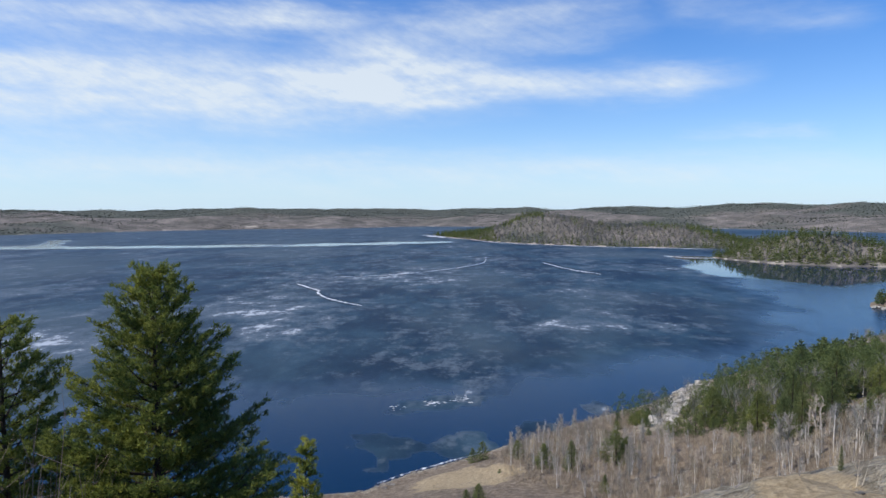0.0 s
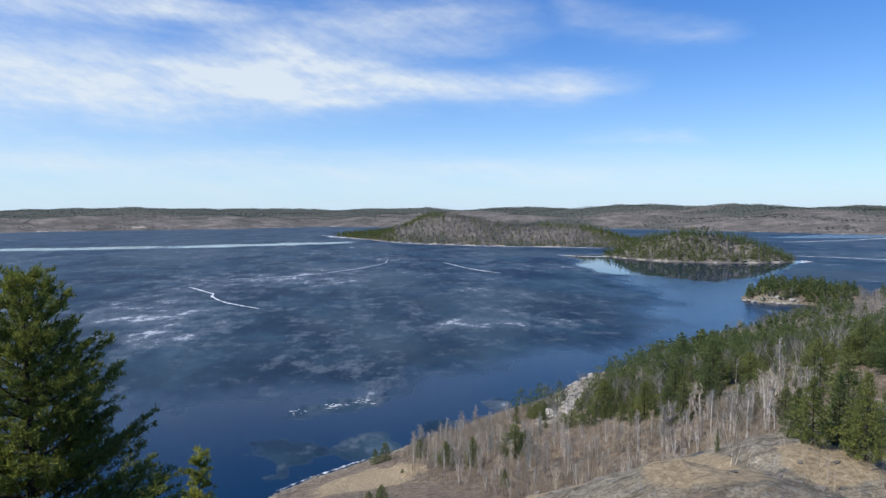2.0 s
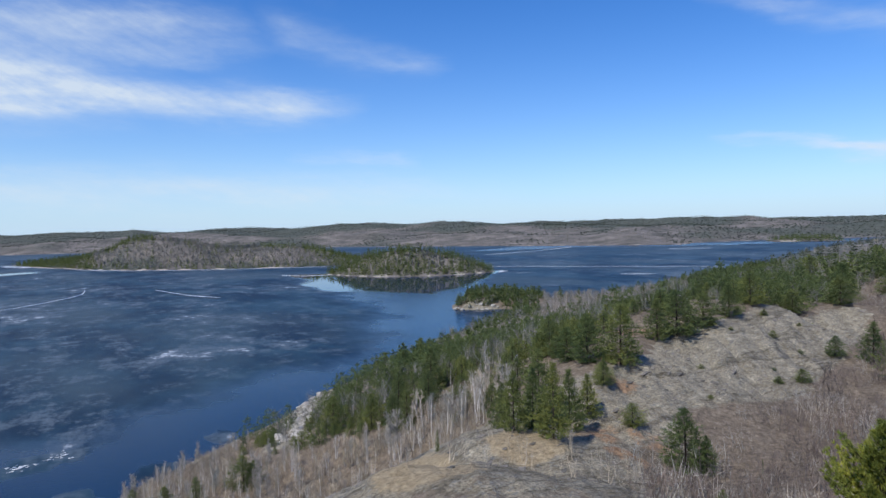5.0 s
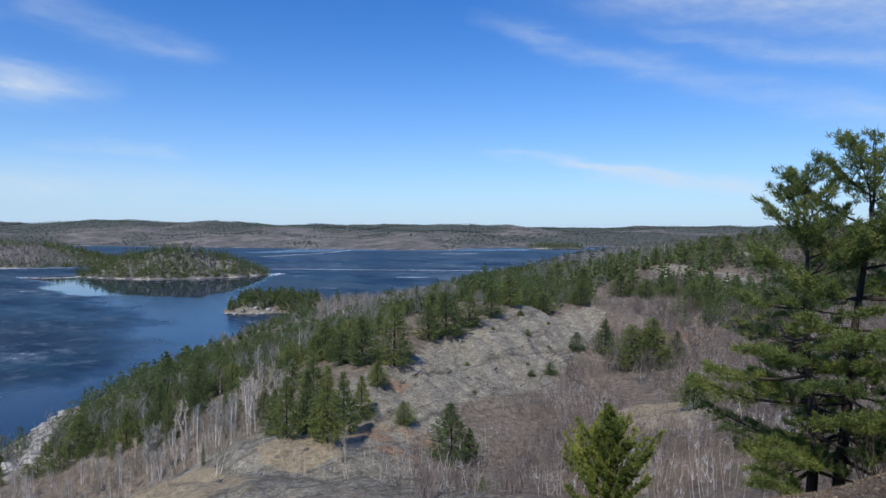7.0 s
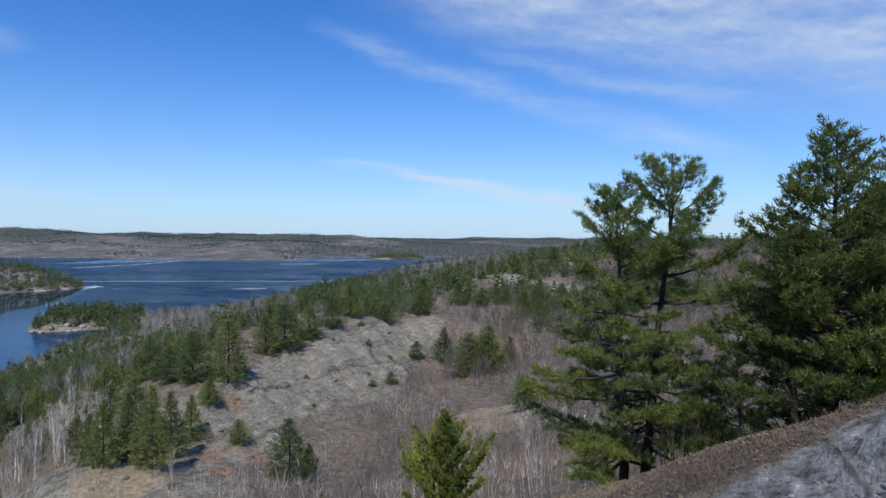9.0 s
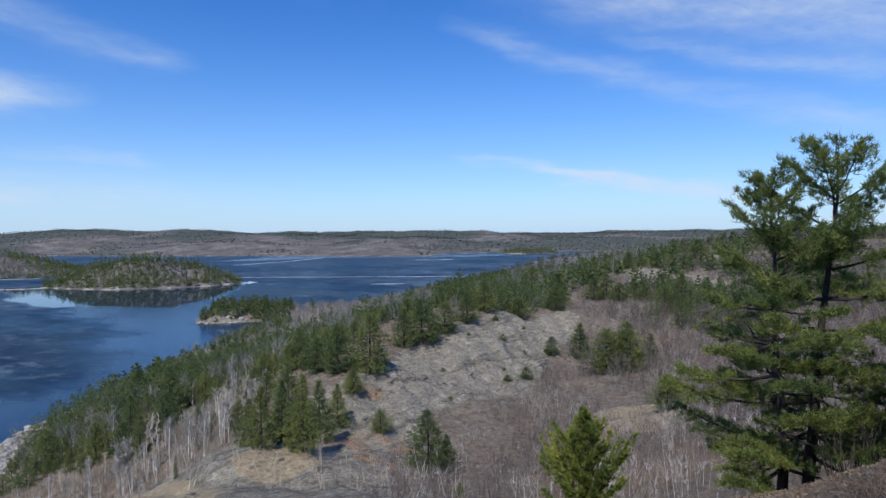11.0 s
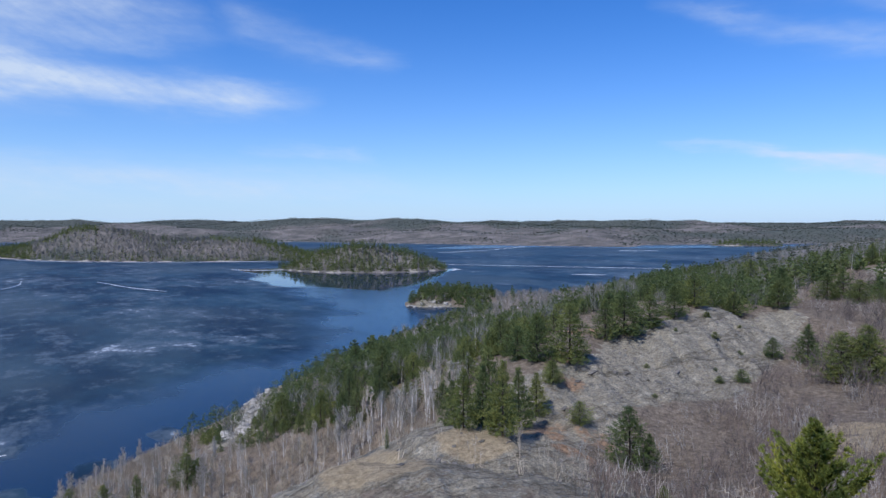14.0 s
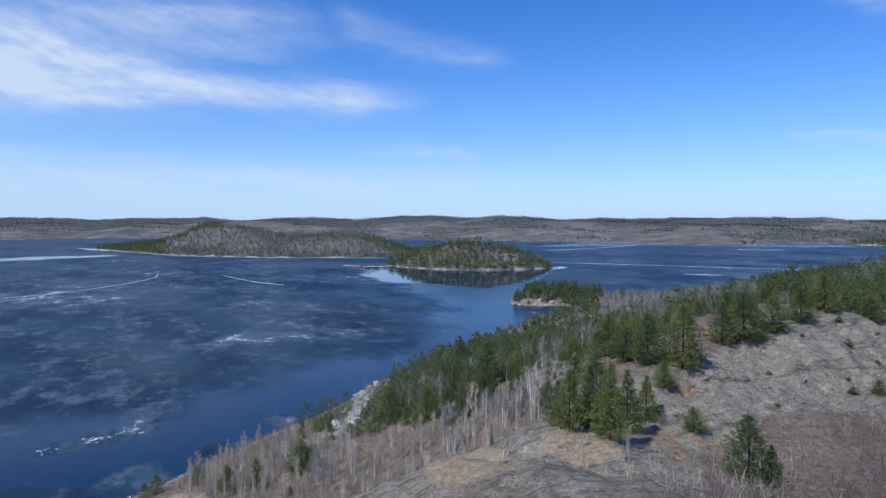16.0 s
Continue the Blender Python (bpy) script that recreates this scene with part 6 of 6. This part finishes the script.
lay_stones("stone", "small angular grey stone on the bedrock", "stones on the bedrock", [p for p in (spot(gen.uniform(86, 106), gen.uniform(5.0, 12.5)) for _ in range(420)) if signed(*p, OUTCROP) > 0.25][:290], 0.02, 0.07, SLATES, 0.6)

# fallen leaves along the edge of the bedrock
LEAF_LITTER = leaf_material("fallen_leaves", (0.12, 0.08, 0.06), (0.31, 0.235, 0.18), 0.5, 0.1)
la, lr = gen.uniform(76, 108, 15000), gen.uniform(7, 17, 15000)
lx, ly = lr * np.sin(np.radians(la)), lr * np.cos(np.radians(la))
on = signed(lx, ly, OUTCROP) < gen.normal(-0.1, 0.25, len(lx))
lx, ly = lx[on], ly[on]
at = np.stack([lx, ly, land(lx, ly) + 0.015], 1)
way = gen.normal(0, 1, at.shape) * np.array([1, 1, 0.25])
v = blades(at, way, 1, 0.065, 0.04, 0.1, gen).reshape(-1, 3)
stuff("leaf_litter", [(v, np.arange(len(v)).reshape(-1, 3))], LEAF_LITTER, "dry brown leaves along the edge of the bedrock", "leaf litter")

# low brown heath between the pines and the bedrock
HEATH = leaf_material("heath_twigs", (0.1, 0.066, 0.055), (0.3, 0.205, 0.165), 0.8, 0.0)
la, lr = gen.uniform(77, 108, 16000), gen.uniform(8, 18, 16000)
lx, ly = lr * np.sin(np.radians(la)), lr * np.cos(np.radians(la))
edge_d = signed(lx, ly, OUTCROP)
on = (edge_d < -0.35) & (edge_d > -3.2) & (gen.uniform(0, 1, len(lx)) < np.clip(3.0 * (field(lx, ly, 1.6, 77, 3) - 0.38), 0, 1))
lx, ly = lx[on], ly[on]
at = np.stack([lx, ly, land(lx, ly) - 0.02], 1)
v = blades(at, np.tile([0.0, 0.0, 1.0], (len(lx), 1)), 3, 0.17, 0.012, 0.7, gen).reshape(-1, 3)
stuff("heath", [(v, np.arange(len(v)).reshape(-1, 3))], HEATH, "low reddish-brown leafless heath beside the bedrock", "heath")

# ---- ice along the shore and on the lake ----
def ribbon(name, label, pts, width, height, gen, step=3.0, ragged=0.5, category="ice"):
    """A low uneven bank of ice along a line."""
    line = []
    ends = [pts[0], *pts, pts[-1]]
    for p0, p1, p2, p3 in zip(ends, ends[1:], ends[2:], ends[3:]):
        n = max(2, int(math.dist(p1, p2) / step))
        for i in range(n):
            t = i / n
            line.append(tuple(0.5 * (2 * b1 + (c1 - a1) * t + (2 * a1 - 5 * b1 + 4 * c1 - d1) * t * t + (3 * b1 - a1 - 3 * c1 + d1) * t ** 3) for a1, b1, c1, d1 in zip(p0, p1, p2, p3)))
    line.append(pts[-1])
    wander = np.array(line) / (step * 7)
    line = [(x + (a - 0.5) * width * 3, y + (b_ - 0.5) * width * 5) for (x, y), a, b_ in zip(line, field(wander[:, 0], wander[:, 1], 1.0, 5, 3), field(wander[:, 0], wander[:, 1], 1.0, 6, 3))]
    verts, faces = [], []
    for i, (x, y) in enumerate(line):
        x2, y2 = line[min(i + 1, len(line) - 1)]
        x1, y1 = line[max(i - 1, 0)]
        d = math.hypot(x2 - x1, y2 - y1) + 1e-9
        nx, ny = -(y2 - y1) / d, (x2 - x1) / d
        w = width * max(0.12, 1 + ragged * gen.normal(0, 1)) * min(1, 0.3 + 4 * min(i, len(line) - 1 - i) / len(line))
        sh = gen.normal(0, width * ragged * 0.4)
        hh = height * gen.uniform(0.4, 1.2)
        for k, z in ((-1, -0.02), (-0.4, hh), (0.4, hh * 0.9), (1, -0.02)):
            verts.append((x + nx * (w * k + sh), y + ny * (w * k + sh), z + 0.02))
        if i:
            b0, b1 = (i - 1) * 4, i * 4
            faces += [(b0 + j, b0 + j + 1, b1 + j + 1, b1 + j) for j in range(3)]
    me = bpy.data.meshes.new(name)
    me.from_pydata(verts, [], faces)
    me.materials.append(SNOW)
    return tagged(new(name, me), label, category)


ribbon("shore_ice", "white melting ice rim along the near shore", [(-16.2, 154), (-9.1, 160.5), (0, 167), (6.1, 171), (12.1, 176)], 0.17, 0.2, gen, 0.6, 1.7)
for label, pts, w in (("bent white pressure crack in the lake ice", [(-139, 613), (-117, 575), (-107, 555), (-105, 540), (-101, 527), (-91, 505), (-83, 492), (-58, 461)], 0.7),
                      ("thin white pressure crack across the lake ice", [(-114, 678), (-52, 703), (4, 766), (49, 851), (61, 930)], 0.5),
                      ("thin white pressure crack across the lake ice", [(132, 859), (145, 771), (152, 740), (169, 692)], 0.5),
                      ("long straight white crack in the far ice", [(646, 895), (676, 871), (759, 746), (834, 630), (867, 580)], 1.1),
                      ("small white ice pan in the far lake", [(664, 598), (676, 582), (690, 566)], 2.2),
                      ("long pale crack in the far ice", [(955, 1294), (1070, 1327), (1186, 1359), (1449, 1499)], 4.0),
                      ("white ice shelf off a far point", [(1407, 1100), (1437, 1054), (1467, 1022)], 14.0),
                      ("white ice rim at the tip of a small island", [(581, 761), (596, 767), (610, 781), (612, 795)], 4.0),
                      ("white ice rim off a small island", [(334, 984), (349, 954), (364, 938), (389, 928)], 1.6),
                      ("white ice rim along a long island", [(91, 1545), (167, 1402), (246, 1316), (342, 1242), (415, 1203), (483, 1164)], 1.5),
                      ("white ice rim at the end of a long island", [(-61, 2020), (-40, 1990), (-10, 1900), (10, 1830)], 9.0)):
    ribbon("ice_ridge", label, pts, w, 0.3, gen, max(2.5, w * 1.4), 0.9)

ICE_LABEL = "small white ice floe adrift in the open water"
for k in range(48):
    knot = (-15.5, -5, -3, 4, 6)[k % 5]
    cx = knot + gen.normal(0, 1.6)
    cy = 217.5 + 0.46 * (knot + 12) + gen.normal(0, 1.5)
    n, s = 9, gen.uniform(0.08, 0.22) * (1 + 1.5 * (gen.uniform() > 0.85))
    bm = bmesh.new()
    ring = [bm.verts.new((cx + math.cos(6.283 * i / n) * s * gen.uniform(1.2, 3.2), cy + math.sin(6.283 * i / n) * s * gen.uniform(0.5, 1.1), 0.02)) for i in range(n)]
    up = [bm.verts.new((cx + (v.co.x - cx) * 0.85, cy + (v.co.y - cy) * 0.85, 0.02 + gen.uniform(0.04, 0.16))) for v in ring]
    for i in range(n):
        bm.faces.new((ring[i], ring[(i + 1) % n], up[(i + 1) % n], up[i]))
    bm.faces.new(up)
    me = bpy.data.meshes.new("ice_floe")
    bm.to_mesh(me)
    bm.free()
    me.materials.append(SNOW)
    tagged(new("ice_floe", me), ICE_LABEL, "ice floe", "ice floes near the shore")
